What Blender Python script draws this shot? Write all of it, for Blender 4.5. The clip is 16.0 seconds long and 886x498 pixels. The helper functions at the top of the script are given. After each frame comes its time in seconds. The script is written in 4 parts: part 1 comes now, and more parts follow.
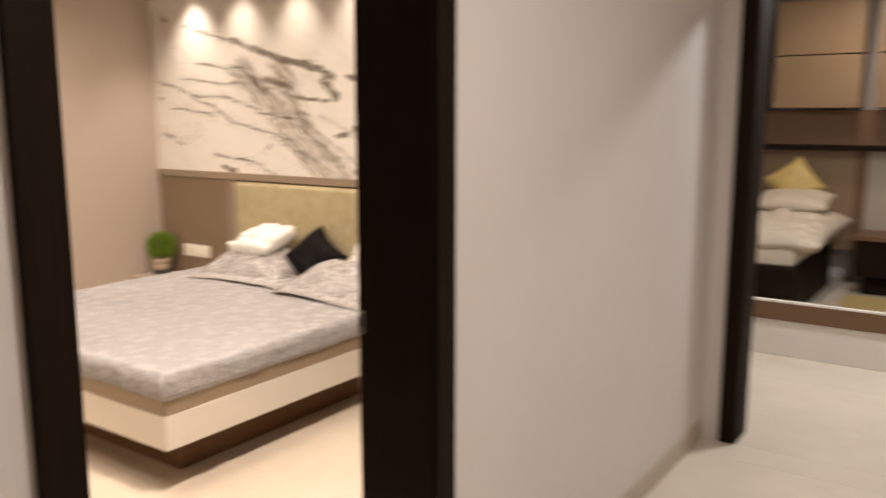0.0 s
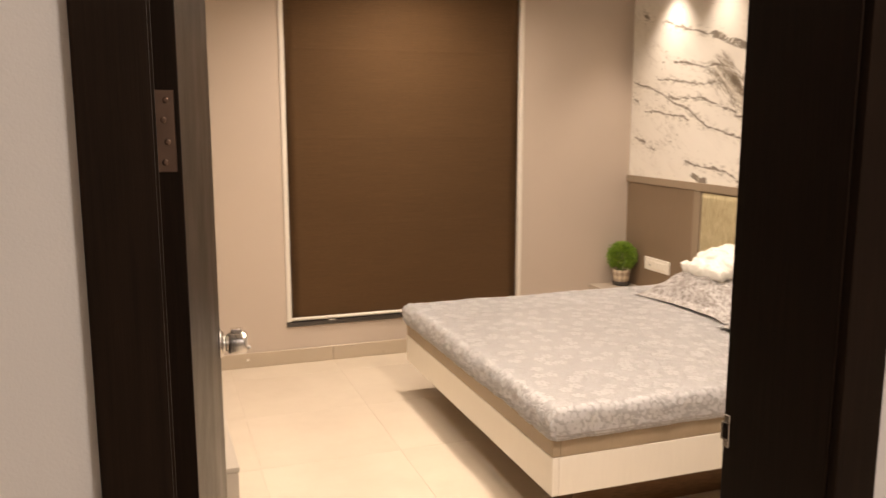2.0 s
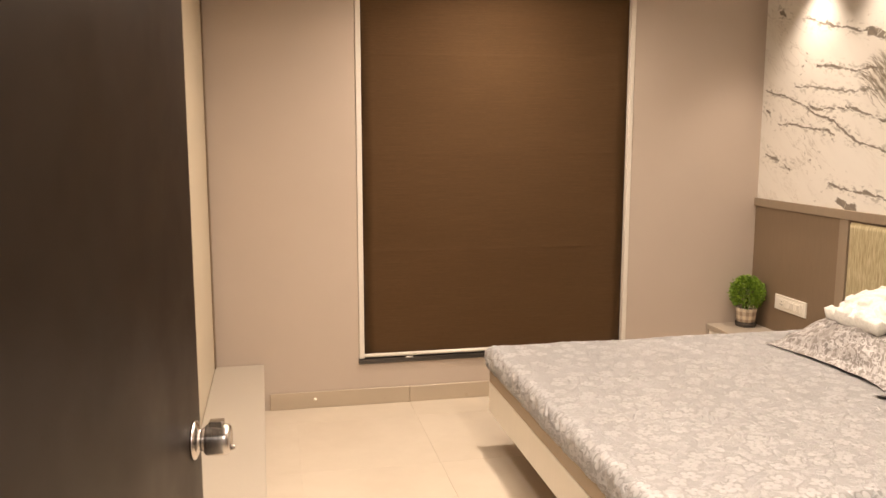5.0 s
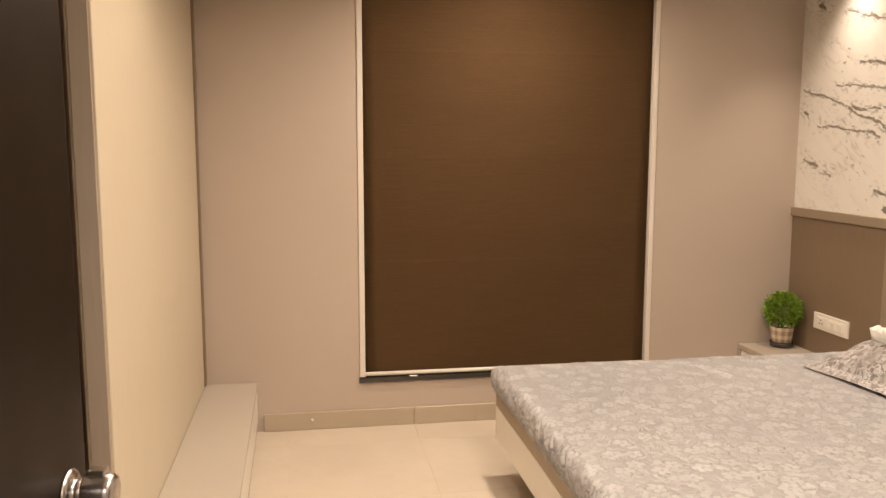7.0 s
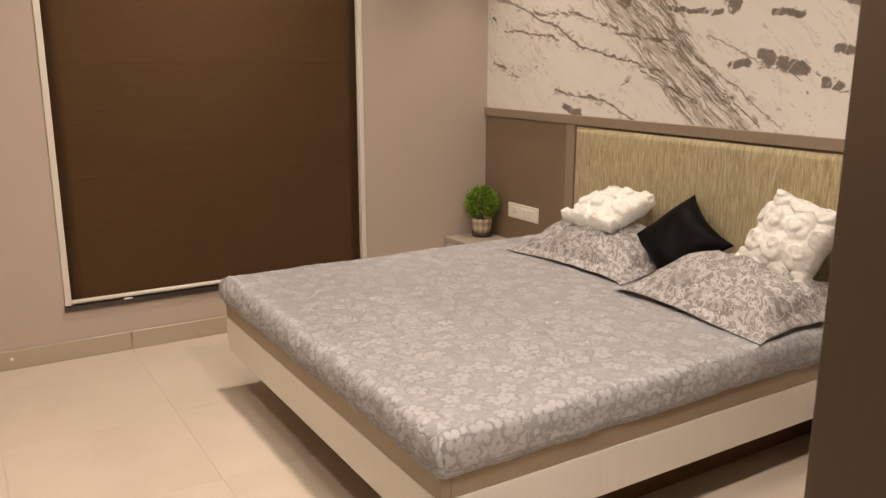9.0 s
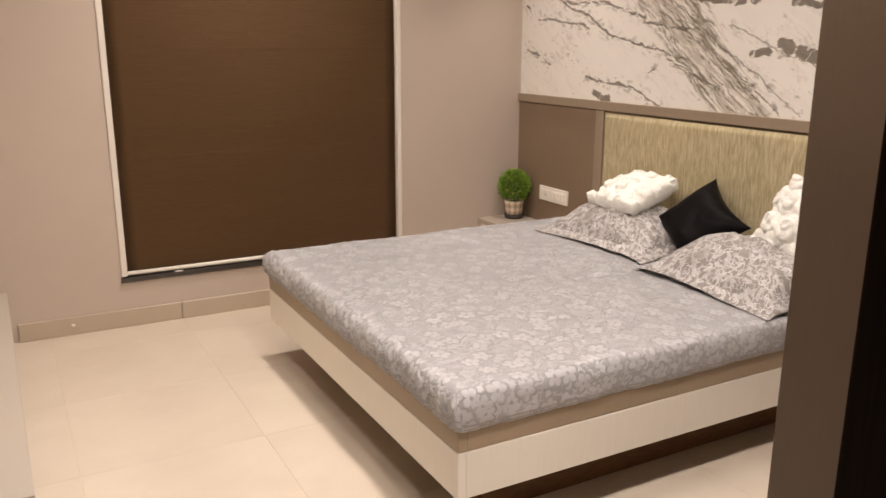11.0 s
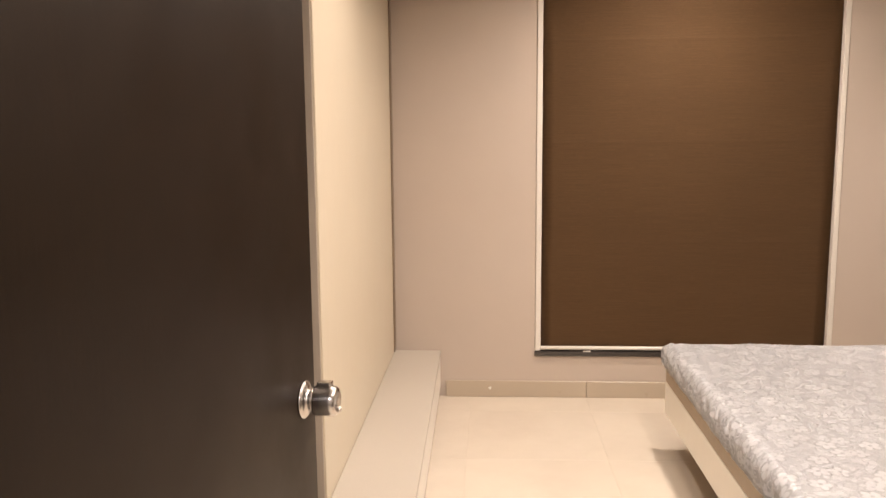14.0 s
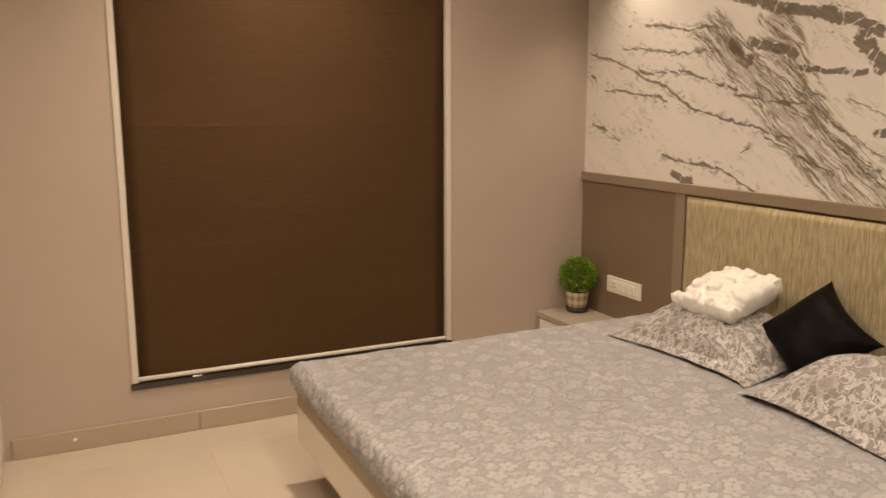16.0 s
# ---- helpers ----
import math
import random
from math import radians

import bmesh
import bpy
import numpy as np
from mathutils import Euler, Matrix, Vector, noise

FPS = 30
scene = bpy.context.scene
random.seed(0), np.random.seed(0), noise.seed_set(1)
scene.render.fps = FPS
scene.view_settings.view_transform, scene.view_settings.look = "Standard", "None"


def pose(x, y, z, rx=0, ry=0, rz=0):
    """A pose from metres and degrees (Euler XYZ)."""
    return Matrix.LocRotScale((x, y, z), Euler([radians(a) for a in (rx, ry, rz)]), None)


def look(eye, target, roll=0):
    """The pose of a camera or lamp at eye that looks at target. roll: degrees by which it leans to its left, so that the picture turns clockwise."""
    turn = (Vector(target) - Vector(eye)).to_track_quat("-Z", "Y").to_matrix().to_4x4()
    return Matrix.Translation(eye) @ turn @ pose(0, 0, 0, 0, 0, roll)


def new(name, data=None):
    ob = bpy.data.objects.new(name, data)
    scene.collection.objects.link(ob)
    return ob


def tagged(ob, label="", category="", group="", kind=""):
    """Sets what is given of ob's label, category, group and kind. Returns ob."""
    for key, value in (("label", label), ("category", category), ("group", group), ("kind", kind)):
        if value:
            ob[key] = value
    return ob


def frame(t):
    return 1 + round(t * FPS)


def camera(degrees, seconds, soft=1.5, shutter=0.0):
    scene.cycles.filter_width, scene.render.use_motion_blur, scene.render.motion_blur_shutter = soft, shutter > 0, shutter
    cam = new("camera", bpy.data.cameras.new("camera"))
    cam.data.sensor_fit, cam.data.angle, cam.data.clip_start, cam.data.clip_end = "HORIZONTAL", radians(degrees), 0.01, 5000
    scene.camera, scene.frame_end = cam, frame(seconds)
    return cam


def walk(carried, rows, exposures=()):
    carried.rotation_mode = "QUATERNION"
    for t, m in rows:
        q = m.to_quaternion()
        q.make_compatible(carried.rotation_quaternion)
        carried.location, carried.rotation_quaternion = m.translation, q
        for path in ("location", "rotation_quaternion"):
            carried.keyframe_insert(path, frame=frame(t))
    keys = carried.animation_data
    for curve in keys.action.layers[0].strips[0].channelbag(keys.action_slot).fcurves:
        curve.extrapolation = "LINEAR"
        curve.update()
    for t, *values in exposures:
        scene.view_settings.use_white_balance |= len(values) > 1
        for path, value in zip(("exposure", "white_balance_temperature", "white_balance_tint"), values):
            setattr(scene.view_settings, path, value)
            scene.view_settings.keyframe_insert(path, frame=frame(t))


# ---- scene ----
cam = camera(57.4, 16.0, shutter=0.5)
PATH = [
    (0, (-0.015, -0.04, 1.467), (1.607, 1.083, 1.144), 0.0),
    (0.5, (0.162, -0.021, 1.452), (1.433, 1.485, 1.109), 0.2),
    (1, (0.34, 0.08, 1.467), (1.417, 1.728, 1.116), 0.3),
    (1.5, (0.461, 0.139, 1.48), (1.335, 1.907, 1.147), -0.3),
    (2, (0.589, 0.178, 1.478), (1.248, 2.039, 1.159), -0.0),
    (2.5, (0.653, 0.188, 1.469), (1.163, 2.097, 1.157), 0.0),
    (3, (0.703, 0.19, 1.464), (1.159, 2.113, 1.157), -0.3),
    (3.5, (0.727, 0.253, 1.459), (1.157, 2.181, 1.15), -0.4),
    (4, (0.774, 0.447, 1.466), (1.197, 2.377, 1.156), 0.1),
    (4.5, (0.812, 0.614, 1.488), (1.231, 2.547, 1.188), 0.1),
    (7, (1.05, 0.984, 1.428), (1.376, 2.941, 1.172), 0.1),
    (7.5, (0.976, 1.12, 1.429), (1.716, 2.958, 1.157), 0.7),
    (8, (0.953, 1.142, 1.39), (1.962, 2.827, 1.011), 0.6),
    (8.5, (0.923, 1.104, 1.366), (1.946, 2.76, 0.908), 0.1),
    (9, (0.896, 1.025, 1.374), (1.919, 2.682, 0.916), 0.1),
    (11.5, (0.843, 0.82, 1.394), (1.676, 2.563, 0.873), 0.1),
    (12, (0.928, 0.825, 1.389), (1.383, 2.699, 0.855), -0.7),
    (12.5, (1.023, 0.738, 1.399), (1.003, 2.663, 0.856), -0.4),
    (13, (1.059, 0.676, 1.416), (0.951, 2.634, 1.025), -0.9),
    (13.5, (1.061, 0.674, 1.409), (0.935, 2.649, 1.118), -0.6),
    (14, (1.049, 0.738, 1.42), (0.933, 2.714, 1.135), -0.5),
    (14.5, (0.994, 0.872, 1.443), (1.147, 2.843, 1.141), -0.2),
    (15, (0.976, 1.021, 1.473), (1.549, 2.91, 1.147), -0.1),
    (15.5, (0.982, 1.203, 1.435), (1.735, 3.025, 1.093), 0.1),
    (16, (1.059, 1.36, 1.449), (1.909, 3.136, 1.1), -0.1),
]
EXPOSURES = [(0, -0.1, 6500, 10), (1, -0.2, 6750, 10), (2.5, -0.1, 6750, 10), (3.5, -0.08, 6650, 10), (4.5, -0.12, 6700, 10), (7, -0.35, 6850, 10),
             (7.5, -0.82, 7150, 10), (8, -0.80, 6800, 10), (8.5, -0.72, 6400, 10), (9, -0.69, 6350, 10), (11.5, -0.4, 5900, 10), (12, -0.46, 6100, 10), (12.5, -0.40, 6150, 10),
             (13.5, 0.08, 6000, 10), (14.5, -0.34, 6300, 10), (15, -0.55, 6900, 10), (15.5, -0.58, 7000, 10), (16, -0.80, 7100, 10)]
walk(cam, [(t, look(eye, target, roll)) for t, eye, target, roll in PATH], EXPOSURES)

# ---- world and lights ----
world = bpy.data.worlds.new("world")
scene.world = world
world.use_nodes = True
world.node_tree.nodes["Background"].inputs[0].default_value = (0.9, 0.85, 0.8, 1)
world.node_tree.nodes["Background"].inputs[1].default_value = 0.02

WARM = (1.0, 0.83, 0.69)
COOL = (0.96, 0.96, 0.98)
NEUTRAL = (1.0, 0.915, 0.865)
CEIL = 2.42          # false ceiling over the bedroom
CEIL_HALL = 2.55


def spot_lamp(x, y, z, watts, degrees, blend, colour, radius=0.03):
    d = bpy.data.lights.new("downlight_lamp", "SPOT")
    d.energy, d.spot_size, d.spot_blend, d.color, d.shadow_soft_size = watts, radians(degrees), blend, colour, radius
    ob = new("downlight_lamp", d)
    ob.location = (x, y, z)
    return ob


def area_lamp(x, y, z, size, watts, colour, spread=180):
    d = bpy.data.lights.new("ceiling_lamp", "AREA")
    d.shape, d.size, d.energy, d.color, d.spread = "DISK", size, watts, colour, radians(spread)
    ob = new("ceiling_lamp", d)
    ob.location = (x, y, z)
    return ob


# recessed lamps: wide panels over the room, a narrower downlight by the blind, spots along the marble
PANELS = [(1.10, 3.40), (1.95, 1.93), (1.70, 2.80)]
DOWNLIGHTS = [(2.02, 4.36)]
WALLWASH = [(3.478, y) for y in (4.51, 4.04, 3.55, 3.08, 2.60)]
for (x, y), watts in zip(PANELS, (14, 55, 15)):
    area_lamp(x, y, CEIL - 0.014, 0.14, watts, WARM, 158)
for x, y in DOWNLIGHTS:
    area_lamp(x, y, CEIL - 0.014, 0.09, 30, WARM, 156)
for (x, y), watts in zip(WALLWASH, (62, 36, 33, 33, 33)):
    spot_lamp(x, y, CEIL - 0.012, watts, 82, 1.0, WARM, 0.02)
area_lamp(1.3, -0.45, CEIL_HALL - 0.03, 0.28, 38, NEUTRAL)
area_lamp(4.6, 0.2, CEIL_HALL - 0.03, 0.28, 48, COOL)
area_lamp(6.9, 0.9, CEIL_HALL - 0.03, 0.28, 14, WARM)


# ---- materials ----
class Mat:
    """A node material with a short way to add and link nodes."""

    def __init__(self, name, colour=(0.5, 0.5, 0.5), rough=0.5, metal=0.0, spec=0.5):
        self.m = bpy.data.materials.new(name)
        self.m.use_nodes = True
        self.t = self.m.node_tree
        self.b = self.t.nodes["Principled BSDF"]
        self.put("Base Color", (*colour, 1))
        self.put("Roughness", rough)
        self.put("Metallic", metal)
        self.put("Specular IOR Level", spec)

    def put(self, name, value):
        self.b.inputs[name].default_value = value

    def node(self, kind, **inputs):
        n = self.t.nodes.new("ShaderNode" + kind)
        for k, v in inputs.items():
            key = int(k[1:]) if k[0] == "i" and k[1:].isdigit() else k.replace("_", " ")
            if isinstance(v, bpy.types.NodeSocket):
                self.t.links.new(v, n.inputs[key])
            else:
                n.inputs[key].default_value = v
        return n

    def link(self, a, name):
        self.t.links.new(a, self.b.inputs[name])

    def math(self, op, a, b=None, c=None, clamp=False):
        n = self.t.nodes.new("ShaderNodeMath")
        n.operation, n.use_clamp = op, clamp
        for i, v in enumerate((a, b, c)):
            if v is None:
                continue
            if isinstance(v, bpy.types.NodeSocket):
                self.t.links.new(v, n.inputs[i])
            else:
                n.inputs[i].default_value = v
        return n.outputs[0]

    def vec(self, op, a, b=None, out=0):
        n = self.t.nodes.new("ShaderNodeVectorMath")
        n.operation = op
        for i, v in enumerate((a, b)):
            if v is None:
                continue
            if isinstance(v, bpy.types.NodeSocket):
                self.t.links.new(v, n.inputs[i])
            else:
                n.inputs[i].default_value = v
        return n.outputs[out]

    def coords(self, which="Object", scale=(1, 1, 1)):
        c = self.t.nodes.new("ShaderNodeTexCoord").outputs[which]
        return self.node("Mapping", Vector=c, Scale=scale).outputs[0]

    def noise(self, co, scale, detail=4.0, rough=0.55, colour=False, distort=0.0):
        n = self.node("TexNoise", Vector=co, Scale=scale, Detail=detail, Roughness=rough, Distortion=distort)
        return n.outputs[1 if colour else 0]

    def ramp(self, fac, lo, hi, a=0.0, b=1.0):
        n = self.node("MapRange", Value=fac)
        n.clamp = True
        for i, v in zip((1, 2, 3, 4), (lo, hi, a, b)):
            n.inputs[i].default_value = v
        return n.outputs[0]

    def mix(self, fac, a, b):
        n = self.t.nodes.new("ShaderNodeMix")
        n.data_type = "RGBA"
        for i, v in ((0, fac), (6, a), (7, b)):
            if isinstance(v, bpy.types.NodeSocket):
                self.t.links.new(v, n.inputs[i])
            else:
                n.inputs[i].default_value = v if i == 0 else (*v, 1)
        return n.outputs[2]

    def bump(self, height, strength, distance):
        n = self.node("Bump", Height=height, Strength=strength, Distance=distance)
        self.link(n.outputs[0], "Normal")
        return n


def paint(name, colour, rough=0.6, vary=0.06, grain=260.0, bump=0.25):
    """Wall paint: roller stipple, faint large stains."""
    m = Mat(name, colour, rough, spec=0.35)
    co = m.coords()
    big = m.ramp(m.noise(co, 1.7, 5), 0.3, 0.75)
    dark = tuple(c * (1 - vary) for c in colour)
    fine = m.noise(co, grain, 2)
    m.link(m.mix(big, colour, dark), "Base Color")
    m.link(m.ramp(m.noise(co, 6, 3), 0.2, 0.8, rough - 0.06, rough + 0.08), "Roughness")
    m.bump(fine, bump, 0.0012)
    return m.m


def laminate(name, colour, rough=0.42, vary=0.12, along=(30, 30, 1.2)):
    """Laminated board with a faint streaked print."""
    m = Mat(name, colour, rough, spec=0.4)
    co = m.coords("Object", along)
    streak = m.noise(co, 6, 6, 0.6)
    soft = m.noise(m.coords(), 3.0, 3)
    f = m.math("ADD", m.math("MULTIPLY", streak, 0.6), m.math("MULTIPLY", soft, 0.4))
    a, b = tuple(c * (1 - vary) for c in colour), tuple(min(1, c * (1 + vary)) for c in colour)
    m.link(m.mix(m.ramp(f, 0.35, 0.65), a, b), "Base Color")
    m.link(m.ramp(soft, 0.2, 0.8, rough - 0.05, rough + 0.08), "Roughness")
    m.bump(streak, 0.12, 0.0006)
    return m.m


def wenge(name, colour, rough, along, spec=0.35):
    """Dark stained veneer: fine pores along the grain."""
    m = Mat(name, colour, rough, spec=spec)
    m.put("Specular Tint", (1.0, 0.80, 0.62, 1))
    co = m.coords("Object", along)
    g = m.noise(co, 9, 8, 0.65)
    fine = m.noise(co, 40, 3)
    a, b = tuple(c * 0.65 for c in colour), tuple(c * 1.45 for c in colour)
    m.link(m.mix(m.ramp(g, 0.3, 0.7), a, b), "Base Color")
    m.link(m.ramp(m.noise(m.coords(), 4, 4), 0.25, 0.75, rough - 0.05, rough + 0.1), "Roughness")
    m.bump(fine, 0.2, 0.0006)
    return m.m


def metal(name, colour, rough):
    m = Mat(name, colour, rough, 1.0)
    n = m.noise(m.coords("Object", (1, 1, 8)), 60, 3)
    m.link(m.ramp(n, 0.2, 0.8, rough * 0.8, rough * 1.3), "Roughness")
    return m.m


def plain(name, colour, rough=0.5, spec=0.5, bump=0.0, scale=200.0):
    m = Mat(name, colour, rough, spec=spec)
    n = m.noise(m.coords(), scale, 3)
    m.link(m.mix(m.ramp(n, 0.3, 0.7), tuple(c * 0.94 for c in colour), tuple(min(1, c * 1.05) for c in colour)), "Base Color")
    if bump:
        m.bump(n, bump, 0.001)
    return m.m


def emitter(name, colour, strength):
    m = Mat(name, colour, 0.4)
    m.put("Emission Color", (*colour, 1))
    m.put("Emission Strength", strength)
    return m.m


def tile_material():
    """Polished vitrified floor tile, faint clouding, each tile a shade of its own."""
    m = Mat("floor_tile", (0.62, 0.53, 0.42), 0.2, spec=0.45)
    co = m.coords("Object")
    rnd = m.t.nodes.new("ShaderNodeObjectInfo").outputs["Random"]
    shifted = m.vec("ADD", co, m.vec("MULTIPLY", m.node("CombineXYZ", X=rnd, Y=rnd, Z=rnd).outputs[0], (37.0, 91.0, 53.0)))
    cloud = m.noise(shifted, 3.2, 6, 0.6)
    speck = m.noise(shifted, 120, 3)
    c = m.mix(m.ramp(cloud, 0.3, 0.7), (0.60, 0.52, 0.42), (0.66, 0.58, 0.475))
    c = m.mix(m.ramp(speck, 0.45, 0.75, 0, 0.10), c, (0.52, 0.435, 0.34))
    c = m.mix(m.math("MULTIPLY", rnd, 0.05), c, (0.52, 0.435, 0.34))
    m.link(c, "Base Color")
    m.link(m.ramp(m.noise(shifted, 2.5, 3), 0.25, 0.75, 0.20, 0.27), "Roughness")
    m.bump(m.noise(shifted, 5, 2), 0.03, 0.002)
    return m.m


def blind_material():
    """Woven brown roller-blind cloth: uneven horizontal threads, faint cross threads."""
    m = Mat("blind_cloth", (0.2, 0.12, 0.07), 0.75, spec=0.25)
    slub = m.noise(m.coords("Object", (5, 1, 340)), 1.0, 3, 0.55)
    thread = m.noise(m.coords("Object", (30, 1, 700)), 1.0, 2)
    cross = m.noise(m.coords("Object", (420, 1, 30)), 1.0, 2)
    broad = m.noise(m.coords("Object", (0.6, 1, 5)), 1.5, 4)
    f = m.math("ADD", m.math("MULTIPLY", slub, 0.35), m.math("ADD", m.math("MULTIPLY", thread, 0.35), m.math("MULTIPLY", broad, 0.12)))
    m.link(m.mix(m.ramp(f, 0.36, 0.64), (0.145, 0.078, 0.032), (0.208, 0.116, 0.051)), "Base Color")
    m.put("Sheen Weight", 0.15)
    m.bump(m.math("ADD", thread, m.math("MULTIPLY", cross, 0.5)), 0.5, 0.0012)
    return m.m


def marble_material():
    """White marble print: a broad olive-grey band of filaments, long thin broken veins, dark torn blots, flecks."""
    m = Mat("marble_print", (0.8, 0.77, 0.7), 0.33, spec=0.4)
    co = m.node("Mapping", Vector=m.coords(), Location=(0, 0.0115, -0.0049), Scale=(1, 1.0022, 1.0082)).outputs[0]
    warp = m.vec("SUBTRACT", m.noise(co, 4.5, 4, 0.55, colour=True), (0.5, 0.5, 0.5))
    fine = m.vec("SUBTRACT", m.noise(co, 34, 6, 0.7, colour=True), (0.5, 0.5, 0.5))
    p = m.vec("ADD", co, m.vec("MULTIPLY", warp, (0, 0.09, 0.07)))
    soft = m.vec("MULTIPLY", p, (0, 1, 1))
    p = m.vec("MULTIPLY", m.vec("ADD", p, m.vec("MULTIPLY", fine, (0, 0.034, 0.030))), (0, 1, 1))
    # coordinates along and across the slope of the streaks, for torn, elongated breaks
    lean = m.node("Mapping", Vector=soft, Rotation=(radians(-38), 0, 0)).outputs[0]
    flat = m.node("Mapping", Vector=p, Rotation=(radians(-16), 0, 0)).outputs[0]
    torn = m.noise(m.vec("MULTIPLY", flat, (1, 5, 30)), 1.8, 9, 0.75)
    grit = m.noise(m.vec("MULTIPLY", flat, (1, 8, 17)), 2.6, 6, 0.66)
    shred = m.noise(m.vec("MULTIPLY", lean, (1, 4, 26)), 2.0, 8, 0.72)

    def filament(scale, along, across, wide):
        n = m.noise(m.vec("MULTIPLY", lean, (1, along, across)), scale, 5, 0.6)
        return m.ramp(m.math("ABSOLUTE", m.math("SUBTRACT", n, 0.5)), wide * 0.25, wide, 1, 0)

    def near(where, a, b):
        """Distance of a point from the line a to b (y, z)."""
        base, way = Vector((0, *a)), Vector((0, b[0] - a[0], b[1] - a[1]))
        pa = m.vec("SUBTRACT", where, base)
        h = m.math("DIVIDE", m.vec("DOT_PRODUCT", pa, way, 1), way.length_squared, clamp=True)
        foot = m.node("VectorMath")
        foot.operation = "SCALE"
        foot.inputs[0].default_value = way
        m.t.links.new(h, foot.inputs["Scale"])
        return m.vec("LENGTH", m.vec("SUBTRACT", pa, foot.outputs[0]), None, 1)

    def vein(a, b, wide, rip=0.8, gain=1.0):
        """A thin broken line with a crisp, ragged edge and a faint halo."""
        d, wide = near(p, a, b), wide * 0.7
        core = m.math("ADD", m.ramp(d, 0.0, wide, 1.0, 0.0), m.math("MULTIPLY", m.math("SUBTRACT", torn, 0.5), rip * 4.4))
        line = m.math("MULTIPLY", m.ramp(core, 0.52, 0.66), m.ramp(d, wide * 0.9, wide * 1.3, 1, 0))
        halo = m.math("MULTIPLY", m.ramp(d, wide, wide * 4.2, 0.62, 0.0), m.ramp(grit, 0.53, 0.585))
        return m.math("MULTIPLY", m.math("MAXIMUM", line, halo), gain)

    def blot(a, b, wide, gain=1.0):
        """A dark patch with a firm, angular outline, cut by pale cracks."""
        d = near(p, a, b)
        edge = m.math("ADD", m.ramp(d, 0.0, wide, 1.0, 0.0), m.math("MULTIPLY", m.math("SUBTRACT", torn, 0.5), 1.7))
        return m.math("MULTIPLY", m.ramp(edge, 0.42, 0.50), gain)

    def most(some):
        out = some[0]
        for one in some[1:]:
            out = m.math("MAXIMUM", out, one)
        return out

    thin = most([
        vein((4.97, 1.73), (4.43, 1.56), 0.016), vein((4.43, 1.56), (4.21, 1.44), 0.022, 0.6),
        vein((4.21, 1.44), (3.66, 1.33), 0.016, 0.6), vein((4.72, 1.73), (4.05, 1.68), 0.016, 1.1, 0.9),
        vein((4.84, 1.53), (4.42, 1.50), 0.018, 1.1), vein((4.44, 1.50), (4.36, 1.46), 0.024),
        vein((4.94, 1.36), (4.72, 1.28), 0.026, 1.2), vein((4.38, 1.22), (4.00, 1.17), 0.018, 1.2),
        vein((4.00, 1.17), (3.82, 1.11), 0.018, 0.8), vein((3.50, 1.37), (3.22, 1.15), 0.012, 0.6),
        vein((3.43, 1.33), (3.13, 1.12), 0.011, 0.7), vein((3.78, 1.33), (3.45, 1.20), 0.014, 0.7),
        vein((4.66, 2.08), (4.19, 1.97), 0.018, 1.1), vein((4.975, 1.605), (4.935, 1.595), 0.024, 0.3),
        vein((3.91, 1.26), (3.86, 1.28), 0.014, 0.4), vein((4.88, 2.15), (4.83, 2.12), 0.030, 0.4),
        vein((4.55, 1.83), (4.1, 1.78), 0.016, 1.3), vein((4.30, 1.62), (3.95, 1.52), 0.016, 1.3),
        vein((3.95, 1.50), (3.55, 1.45), 0.014, 1.2), vein((4.6, 1.62), (4.25, 1.60), 0.016, 1.3),
        vein((3.40, 1.48), (2.95, 1.30), 0.009, 0.8, 0.8), vein((3.70, 1.55), (3.02, 1.12), 0.010, 0.7, 0.9),
    ])
    blots = most([
        blot((4.31, 1.13), (4.19, 1.11), 0.036), blot((3.27, 1.36), (3.20, 1.375), 0.038),
        blot((3.13, 1.40), (3.10, 1.38), 0.048), blot((3.05, 1.36), (2.96, 1.345), 0.050), blot((2.86, 1.30), (2.80, 1.28), 0.040),
        blot((2.75, 1.27), (2.66, 1.25), 0.050), blot((3.09, 1.56), (2.98, 1.54), 0.026), blot((2.83, 1.43), (2.71, 1.42), 0.026),
        blot((3.88, 1.72), (3.66, 1.64), 0.034), blot((3.98, 1.71), (3.88, 1.64), 0.034),
        blot((3.53, 1.80), (3.31, 1.71), 0.038), blot((3.37, 1.69), (3.30, 1.59), 0.060),
        blot((3.62, 1.60), (3.36, 1.57), 0.020), blot((4.17, 1.96), (3.88, 1.87), 0.036),
        blot((3.84, 1.86), (3.39, 1.75), 0.044), blot((3.18, 1.71), (2.82, 1.62), 0.040),
        blot((2.88, 1.62), (2.57, 1.54), 0.038), blot((2.7, 1.90), (2.3, 1.74), 0.060),
        blot((2.45, 1.5), (2.1, 1.36), 0.046), blot((2.5, 1.2), (2.2, 1.14), 0.030),
    ])
    cracks = m.ramp(m.math("ABSOLUTE", m.math("SUBTRACT", m.noise(m.vec("MULTIPLY", lean, (1, 8, 3)), 1.4, 3), 0.5)), 0.005, 0.014, 0.12, 1.0)
    way = [((4.10, 1.75), (3.77, 1.51), 0.13), ((3.77, 1.51), (3.55, 1.28), 0.125), ((3.55, 1.28), (3.28, 1.04), 0.095),
           ((3.77, 1.79), (3.53, 1.40), 0.095), ((3.53, 1.40), (3.20, 1.10), 0.075), ((2.55, 1.75), (2.15, 1.35), 0.13)]
    band = most([m.ramp(near(soft, a, b), w * 0.25, w, 1, 0) for a, b, w in way])
